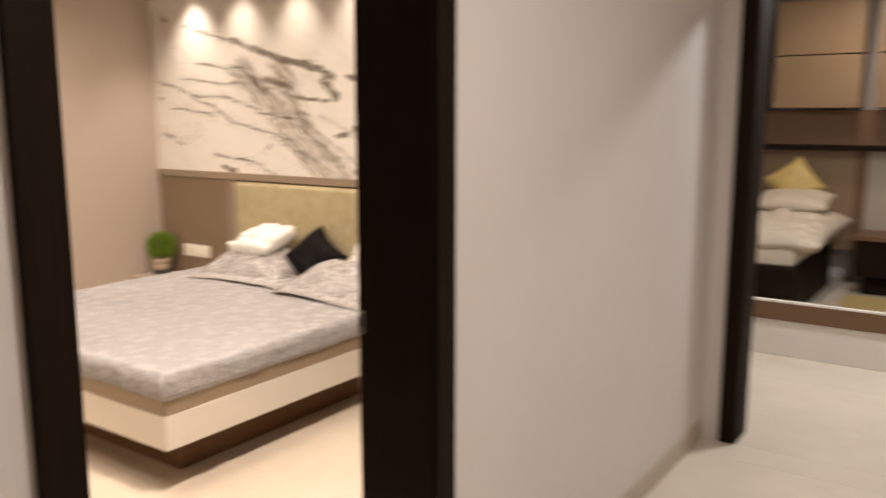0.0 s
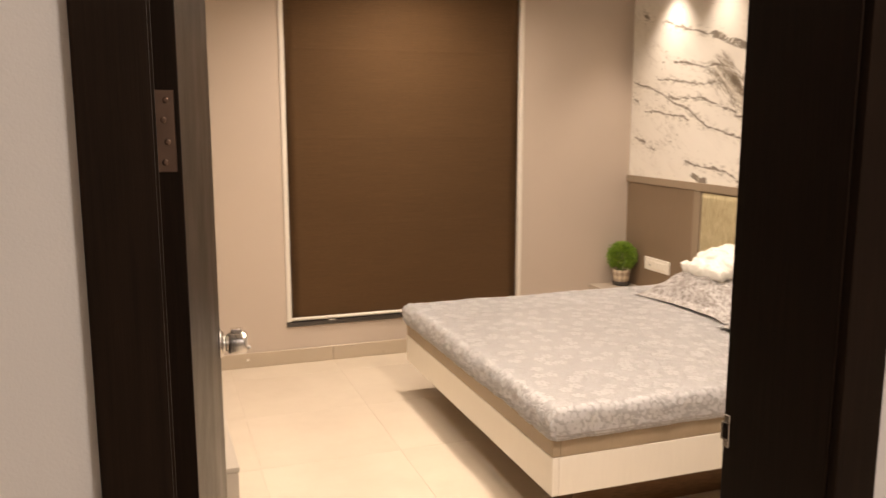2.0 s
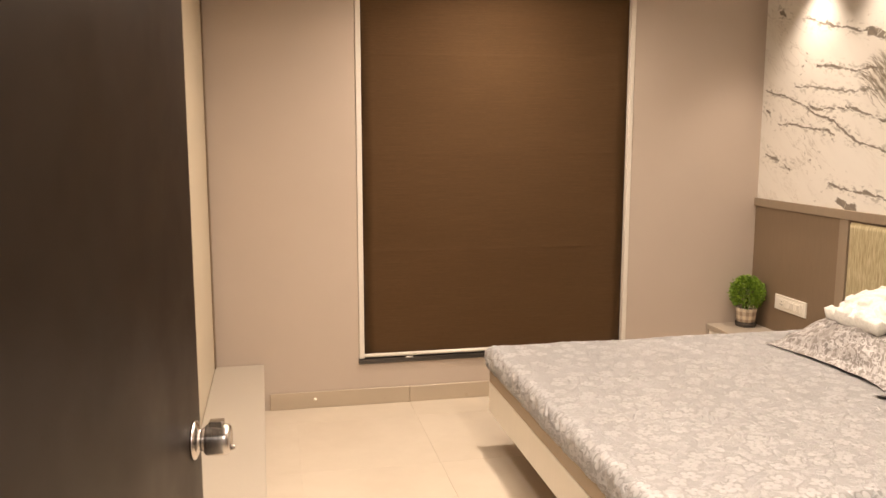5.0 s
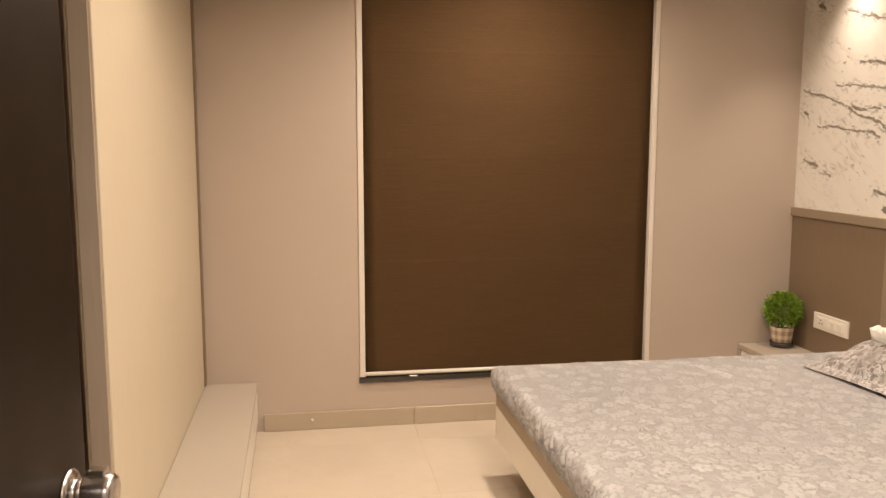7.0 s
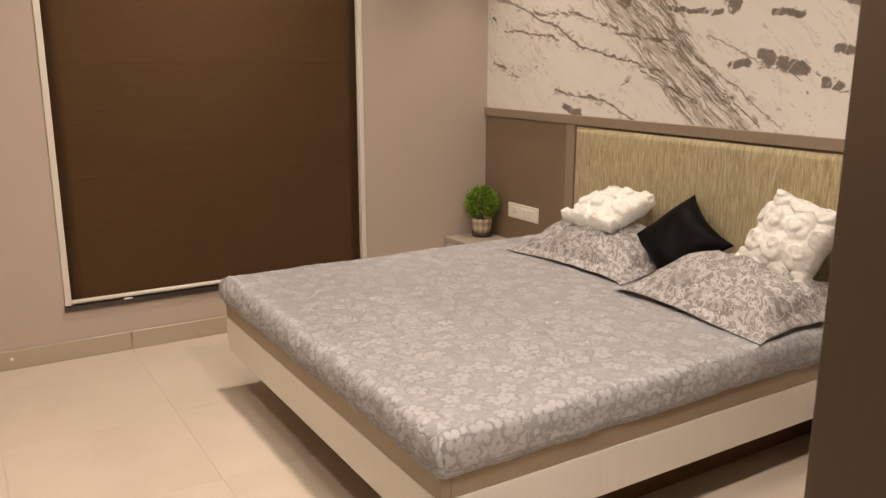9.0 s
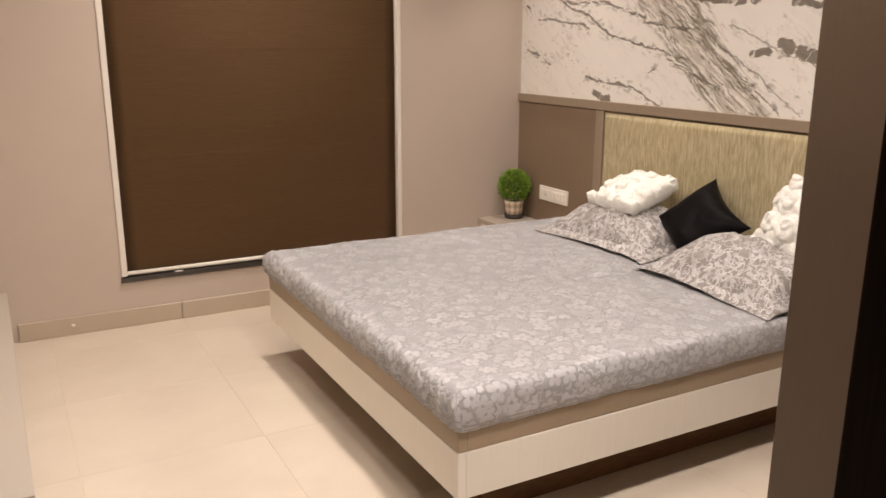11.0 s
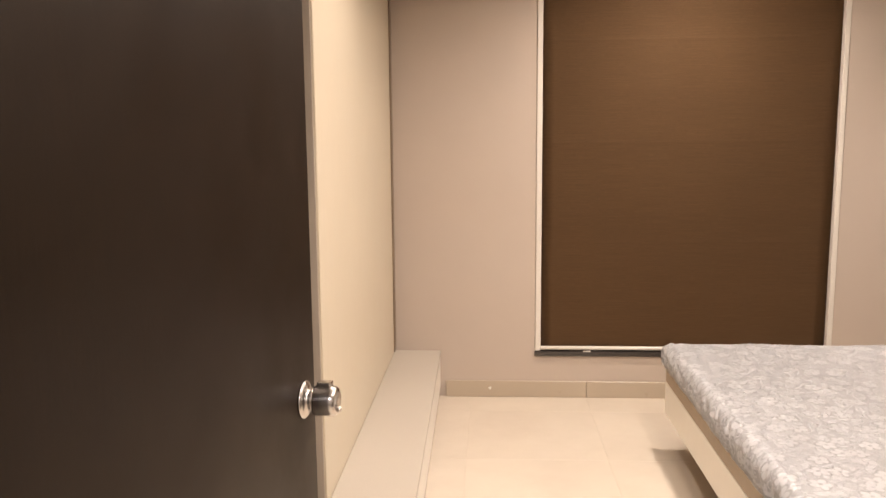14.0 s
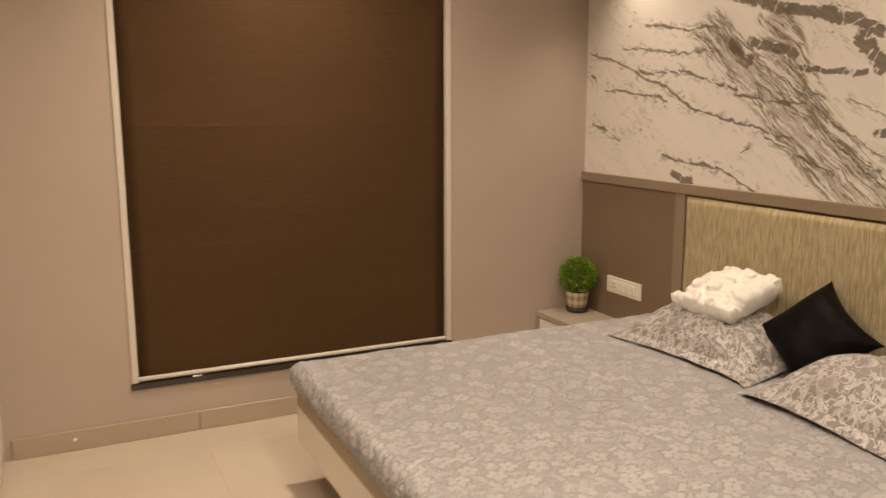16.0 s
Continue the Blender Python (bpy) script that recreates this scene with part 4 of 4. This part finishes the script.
def hem_band(s0, s1, side):
    """A narrow satin band sewn on along one hem, a little proud of the cloth."""
    steps = 260
    def place(a, b):
        s = s0 + (s1 - s0) * b
        x, y, z = spread(0.06 + 0.93 * a, s / SY) if side == "near" else spread(s / SX, 0.05 + 0.90 * a)
        return (x, y - 0.0018, z) if side == "near" else (x - 0.0018, y, z)
    bm = grid_sheet(steps, 3, place, lambda a, b: (a * 1.6, b * 0.02))
    bmesh.ops.solidify(bm, geom=bm.faces, thickness=0.0012)
    part("hem_band", bm, BROCADE_BAND, bedspread, "narrow satin hem band", True)


for s0, s1 in ((0.004, 0.009), (0.015, 0.020)):
    hem_band(s0, s1, "near")
    hem_band(s0, s1, "foot")



def border_strip(a0, a1, lift, material, label):
    """A woven strip across the near side of the bedspread, by the headboard."""
    def place(a, b):
        x, y, z = spread(a0 + (a1 - a0) * b, (0.006 + 0.30 * a) / SY)
        return (x, y - lift, z + lift)
    bm = grid_sheet(50, 4, place, lambda a, b: (a * 0.3, b * 0.05))
    bmesh.ops.solidify(bm, geom=bm.faces, thickness=0.001)
    part("border_strip", bm, material, bedspread, label, True)


border_strip(0.918, 0.975, 0.0022, BROCADE_BAND, "pale satin border strip")
for a in (0.932, 0.938, 0.957, 0.963):
    border_strip(a, a + 0.0026, 0.0038, RIM, "thin taupe woven stripe")

# ---- pillows and cushions ----
def laid_pillow(x, y, w, d, thick, lean, turn, seed, label):
    """A flanged pillow lying on the bedspread: its border droops on to the bed."""
    bm = moved(pillow_shape(w, d, thick, 0.045, 64, 0.75, 0.009, seed, soft=2.0), pose(x, y, TOP + 0.07, 0, lean, turn))
    for v in bm.verts:
        u = (v.co.x - x) / (w / 2)
        edge = max(abs(u), abs(v.co.y - y) / (d / 2))
        floor_z = TOP + 0.003 + 0.006 * noise.noise(Vector((v.co.x * 9, v.co.y * 9, seed)))
        droop = max(0.0, min(1.0, (edge - 0.78) / 0.22))
        if u < 0.75:
            v.co.z += (floor_z - v.co.z) * droop * (1.0 if u < 0.3 else (0.75 - u) / 0.45)
        if edge > 0.8:
            v.co.x += 0.010 * noise.noise(Vector((v.co.y * 8, seed, 1))) * (edge - 0.8) / 0.2
            v.co.z += 0.008 * max(0.0, noise.noise(Vector((v.co.x * 11, v.co.y * 11, seed + 3)))) * (edge - 0.8) / 0.2
        v.co.z = max(v.co.z, TOP + 0.002 + (0.004 if v.normal.z > 0 else 0.0))
    return tagged(part("pillow", bm, BROCADE_PILLOW, None, "", True), label, "pillow")


laid_pillow(3.372, 3.675, 0.50, 0.74, 0.27, -8, 2, 2.0, "silver-grey jacquard pillow with a flat border, under a white cushion")
laid_pillow(3.300, 2.895, 0.53, 0.71, 0.245, -6, -3, 11.0, "silver-grey jacquard pillow with a flat border, before a black cushion")

tagged(part("cushion", moved(pillow_shape(0.325, 0.355, 0.15, 0, 44, 0.6, 0.006, 4.0, draw=0.17), pose(3.446, 3.292, 0.640, 0, -47.3, 7.5) @ pose(0, 0, 0, 0, 0, -36)), BLACK_SATIN, None, "", True),
       "black satin cushion set on its corner against the headboard", "cushion")


def rose_cushion(label, m, size, thick, seed, n=3):
    """A cushion whose face is gathered into satin roses: spiral folds rise round each centre."""
    bm = pillow_shape(size, size, thick * 1.35, 0, 96, 0.72, 0.005, seed, draw=0.10)
    rnd = random.Random(int(seed * 10))
    step = size / n
    centres = []
    for i in range(n + 1):
        for j in range(n + (0 if i % 2 else 1)):
            cx, cy = (i / n - 0.5) * size * 0.94, ((j + (0.5 if i % 2 else 0)) / n - 0.5) * size * 0.94
            centres.append((cx + rnd.uniform(-0.008, 0.008), cy + rnd.uniform(-0.008, 0.008), rnd.uniform(0, 6.3), rnd.choice((-1, 1))))
    for v in bm.verts:
        x, y = v.co.x, v.co.y
        d, cx, cy, ph, hand = min((math.hypot(x - c[0], y - c[1]), *c) for c in centres)
        r = min(1.0, d / (step * 0.62))
        a = math.atan2(y - cy, x - cx)
        ruffle = noise.noise(Vector((x * 26, y * 26, seed + cx * 9)))
        phase = (hand * a + r * 9.5 + ph + 1.6 * ruffle) / (2 * math.pi)
        petal = phase - math.floor(phase)
        spiral = (petal / 0.8 if petal < 0.8 else (1 - petal) / 0.2) * 2 - 1
        h = 0.040 * math.sqrt(max(0.0, 1 - r * r)) + 0.0085 * spiral * (0.4 + 0.6 * r) * min(1, d / 0.014)
        h += 0.005 * noise.noise(Vector((x * 45, y * 45, seed)))
        side = 1 if v.co.z >= 0 else -1
        v.co.z += side * h * (1 if side > 0 else 0.2)
        u, w = abs(2 * x / size), abs(2 * y / size)
        k = 1 - 0.11 * (u * w) ** 2 + 0.13 * max(u, w) ** 4 * (math.sqrt(max(0.0, 1 - r * r)) - 0.45)
        v.co.x, v.co.y = x * k, y * k
    return tagged(part("cushion", moved(bm, m), IVORY_SATIN, None, "", True), label, "cushion")


rose_cushion("ivory satin cushion covered in ruffled roses, lying on a pillow", pose(3.400, 3.660, 0.712, 0, -17.8, 8.2) @ pose(0, 0, 0, 0, 0, -6), 0.318, 0.066, 3.0)
rose_cushion("ivory satin cushion covered in ruffled roses, propped upright", pose(3.486, 2.804, 0.733, 0, -64.2, 1.2) @ pose(0, 0, 0, 0, 0, -12), 0.312, 0.09, 7.0)

# ---- potted plant ----
plant = thing("potted_plant", "clipped green boxwood ball in a small plaid pot", "plant", at=(3.542, 4.876, 0.3572))


def at_pot(name, bm, material, label="", smooth=True):
    ob = part(name, bm, material, None, label, smooth)
    ob.parent = plant
    return ob


at_pot("saucer", lathe([(0, 0), (0.052, 0), (0.058, 0.004), (0.060, 0.026), (0.057, 0.027), (0.050, 0.012), (0, 0.012)]), STONE, "dark saucer")
at_pot("pot", lathe([(0, 0.0125), (0.046, 0.0125), (0.049, 0.016), (0.060, 0.102), (0.0615, 0.108), (0.059, 0.110), (0.054, 0.104), (0.050, 0.090), (0, 0.090)], 40), POT, "plaid fabric-covered pot")
at_pot("soil", lathe([(0, 0.0905), (0.049, 0.0905), (0.044, 0.096), (0, 0.099)], 20), SOIL)
crown = bmesh.new()
rnd = random.Random(5)
for k in range(3000):
    d = Vector((rnd.gauss(0, 1), rnd.gauss(0, 1), rnd.gauss(0, 1))).normalized()
    lump = 1 + 0.10 * noise.noise(d * 3.0) + 0.06 * noise.noise(d * 7)
    r = 0.097 * lump * (rnd.uniform(0.72, 1.0) if k % 3 else rnd.uniform(0.5, 0.85))
    if d.z < -0.80:
        continue
    c = d * r + Vector((0, 0, 0.196))
    up = (d + Vector((rnd.uniform(-0.6, 0.6), rnd.uniform(-0.6, 0.6), rnd.uniform(-0.2, 0.7)))).normalized()
    side = up.cross(Vector((rnd.uniform(-1, 1), rnd.uniform(-1, 1), rnd.uniform(-1, 1)))).normalized()
    nrm = up.cross(side)
    ln, wd = rnd.uniform(0.011, 0.018), rnd.uniform(0.004, 0.0065)
    vs = [crown.verts.new(p) for p in (c, c + up * ln * 0.5 + side * wd + nrm * 0.002, c + up * ln + nrm * 0.001, c + up * ln * 0.5 - side * wd + nrm * 0.002, c + up * ln * 0.5 - nrm * 0.0015)]
    for tri in ((0, 1, 4), (1, 2, 4), (2, 3, 4), (3, 0, 4)):
        crown.faces.new([vs[i] for i in tri])
at_pot("foliage", crown, LEAF, "dense small green leaves", False)
at_pot("stem", lathe([(0, 0.095), (0.006, 0.095), (0.005, 0.17), (0, 0.17)], 10), SOIL)

# ---- low bench and cream partition on the other side of the room ----
bench = thing("low_bench", "long low grey laminate bench along the cream partition", "bench", at=(0.7, 3.9, 0))
part("top", box(0.536, 0.800, 2.975, Y_WIN - 0.002, 0.236, 0.256, 0.002, 1), GREY, bench, "warm grey bench top")
part("end_panel", box(0.536, 0.796, 2.978, 2.997, 0.053, 0.2345, 0.0015, 1), GREY, bench, "warm grey end panel")
for y0, y1 in ((2.999, 3.66), (3.664, 4.32), (4.324, 4.978)):
    part("drawer_front", box(0.777, 0.797, y0, y1, 0.055, 0.231, 0.0018, 1), WHITE, bench, "ivory drawer front")
part("body", box(0.536, 0.775, 2.999, Y_WIN - 0.003, 0.053, 0.2345), GREY, bench)
part("plinth", box(0.536, 0.790, 2.983, Y_WIN - 0.003, 0.0, 0.0515, 0.0015, 1), TAUPE_LIGHT, bench, "taupe plinth")
part("plinth_end", box(0.538, 0.788, 2.9795, 2.9825, 0.0, 0.0515, 0.001, 1), WHITE, bench, "ivory plinth end")

# the bench front stands a little askew to the partition
for ob in bench.children:
    for v in ob.data.vertices:
        if v.co.x > 0.6:
            v.co.x -= 0.015 * (v.co.y - 3.9)

screen = thing("partition", "cream laminate partition panel standing behind the low bench", "partition", at=(0.54, 3.9, 0))
part("panel", box(0.470, 0.5345, 3.135, 4.935, 0.0, CEIL - 0.001, 0.002, 1), CREAM, screen, "cream laminate panel")
# taupe strip colours in the shadow gap between panel and wall
part("edge_strip", box(0.463, 0.542, 4.936, Y_WIN - 0.001, 0.2575, CEIL - 0.001, 0.002, 1), TAUPE, screen, "narrow taupe strip filling the shadow gap at the wall")
part("edge_strip", box(0.478, 0.527, 3.130, 3.1345, 0.0, CEIL - 0.001, 0.001, 1), TAUPE_LIGHT, screen, "thin taupe edging")

# ---- wardrobe beside the door ----
wr = thing("wardrobe", "full-height taupe laminate wardrobe beside the door", "wardrobe", at=(2.6, 1.38, 0))
part("side_panel", box(2.067, 2.087, Y_ROOM + 0.002, 1.758, 0.0, CEIL - 0.002, 0.0015, 1), WARDROBE, wr, "taupe side panel")
part("body", box(2.088, X_MARBLE - 0.002, Y_ROOM + 0.002, 1.736, 0.06, CEIL - 0.002), WARDROBE, wr)
for k in range(3):
    a = 2.090 + k * 0.526
    part("door", box(a, a + 0.522, 1.737, 1.757, 0.07, CEIL - 0.01, 0.0015, 1), WARDROBE, wr, "taupe wardrobe door")
part("plinth", box(2.088, X_MARBLE - 0.002, Y_ROOM + 0.01, 1.70, 0.0, 0.059), WARDROBE, wr)

# ---- recessed lamps ----
def downlight(x, y, z, r):
    d = thing("downlight", "small round recessed ceiling downlight", "downlight", "ceiling downlights", at=(x, y, z))
    for nm, bm, mt in (("ring", lathe([(r * 0.72, 0.0), (r, -0.002), (r * 1.15, -0.004), (r * 1.2, -0.001), (r * 1.2, 0.0)], 28), WHITE_TRIM),
                       ("lens", lathe([(0, -0.0008), (r * 0.7, -0.0008), (r * 0.7, 0.0), (0, 0.0)], 24), LENS)):
        ob = part(nm, bm, mt, None, "", True)
        ob.parent = d
    return d


for x, y in DOWNLIGHTS:
    downlight(x, y, CEIL - 0.001, 0.05)
for x, y in PANELS:
    downlight(x, y, CEIL - 0.001, 0.08)
for x, y in WALLWASH:
    downlight(x, y, CEIL - 0.001, 0.03)
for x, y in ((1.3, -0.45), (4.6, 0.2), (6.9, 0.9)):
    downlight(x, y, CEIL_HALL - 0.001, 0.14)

# ---- floor tiles: squares with thin joints ----
TILE_MESH = {}


def tile_piece(x0, x1, y0, y1):
    key = (round(x1 - x0, 3), round(y1 - y0, 3))
    if key not in TILE_MESH:
        w, d = key[0] / 2 - 0.0006, key[1] / 2 - 0.0006
        bm = box(-w, w, -d, d, -0.0015, 0.0)
        top = [e for e in bm.edges if all(v.co.z > -0.001 for v in e.verts)]
        bmesh.ops.bevel(bm, geom=top, offset=0.0005, segments=1, affect="EDGES")
        me = bpy.data.meshes.new("tile")
        bm.to_mesh(me)
        bm.free()
        me.materials.append(TILE)
        TILE_MESH[key] = me
    ob = new("tile", TILE_MESH[key])
    ob.parent = floor
    ob.location = ((x0 + x1) / 2, (y0 + y1) / 2, 0.0)


def tiled(x0, x1, y0, y1):
    """Tiles over a rectangle, cut where the joints' grid runs out."""
    def cuts(a, b, first):
        k = first + 0.62 * math.ceil((a - first) / 0.62 - 1e-6)
        out = [a]
        while k < b - 0.02:
            if k > a + 0.02:
                out.append(k)
            k += 0.62
        return out + [b]
    xs, ys = cuts(x0, x1, 0.325), cuts(y0, y1, 0.407)
    for a, b in zip(xs, xs[1:]):
        for c, d in zip(ys, ys[1:]):
            tile_piece(a, b, c, d)


tiled(X_LEFT, X_MARBLE, 1.10, Y_WIN)
tiled(HALL_W, HALL_E, HALL_S, 1.10)
tiled(HALL_E, ROOM2_E, -0.74, 2.26)
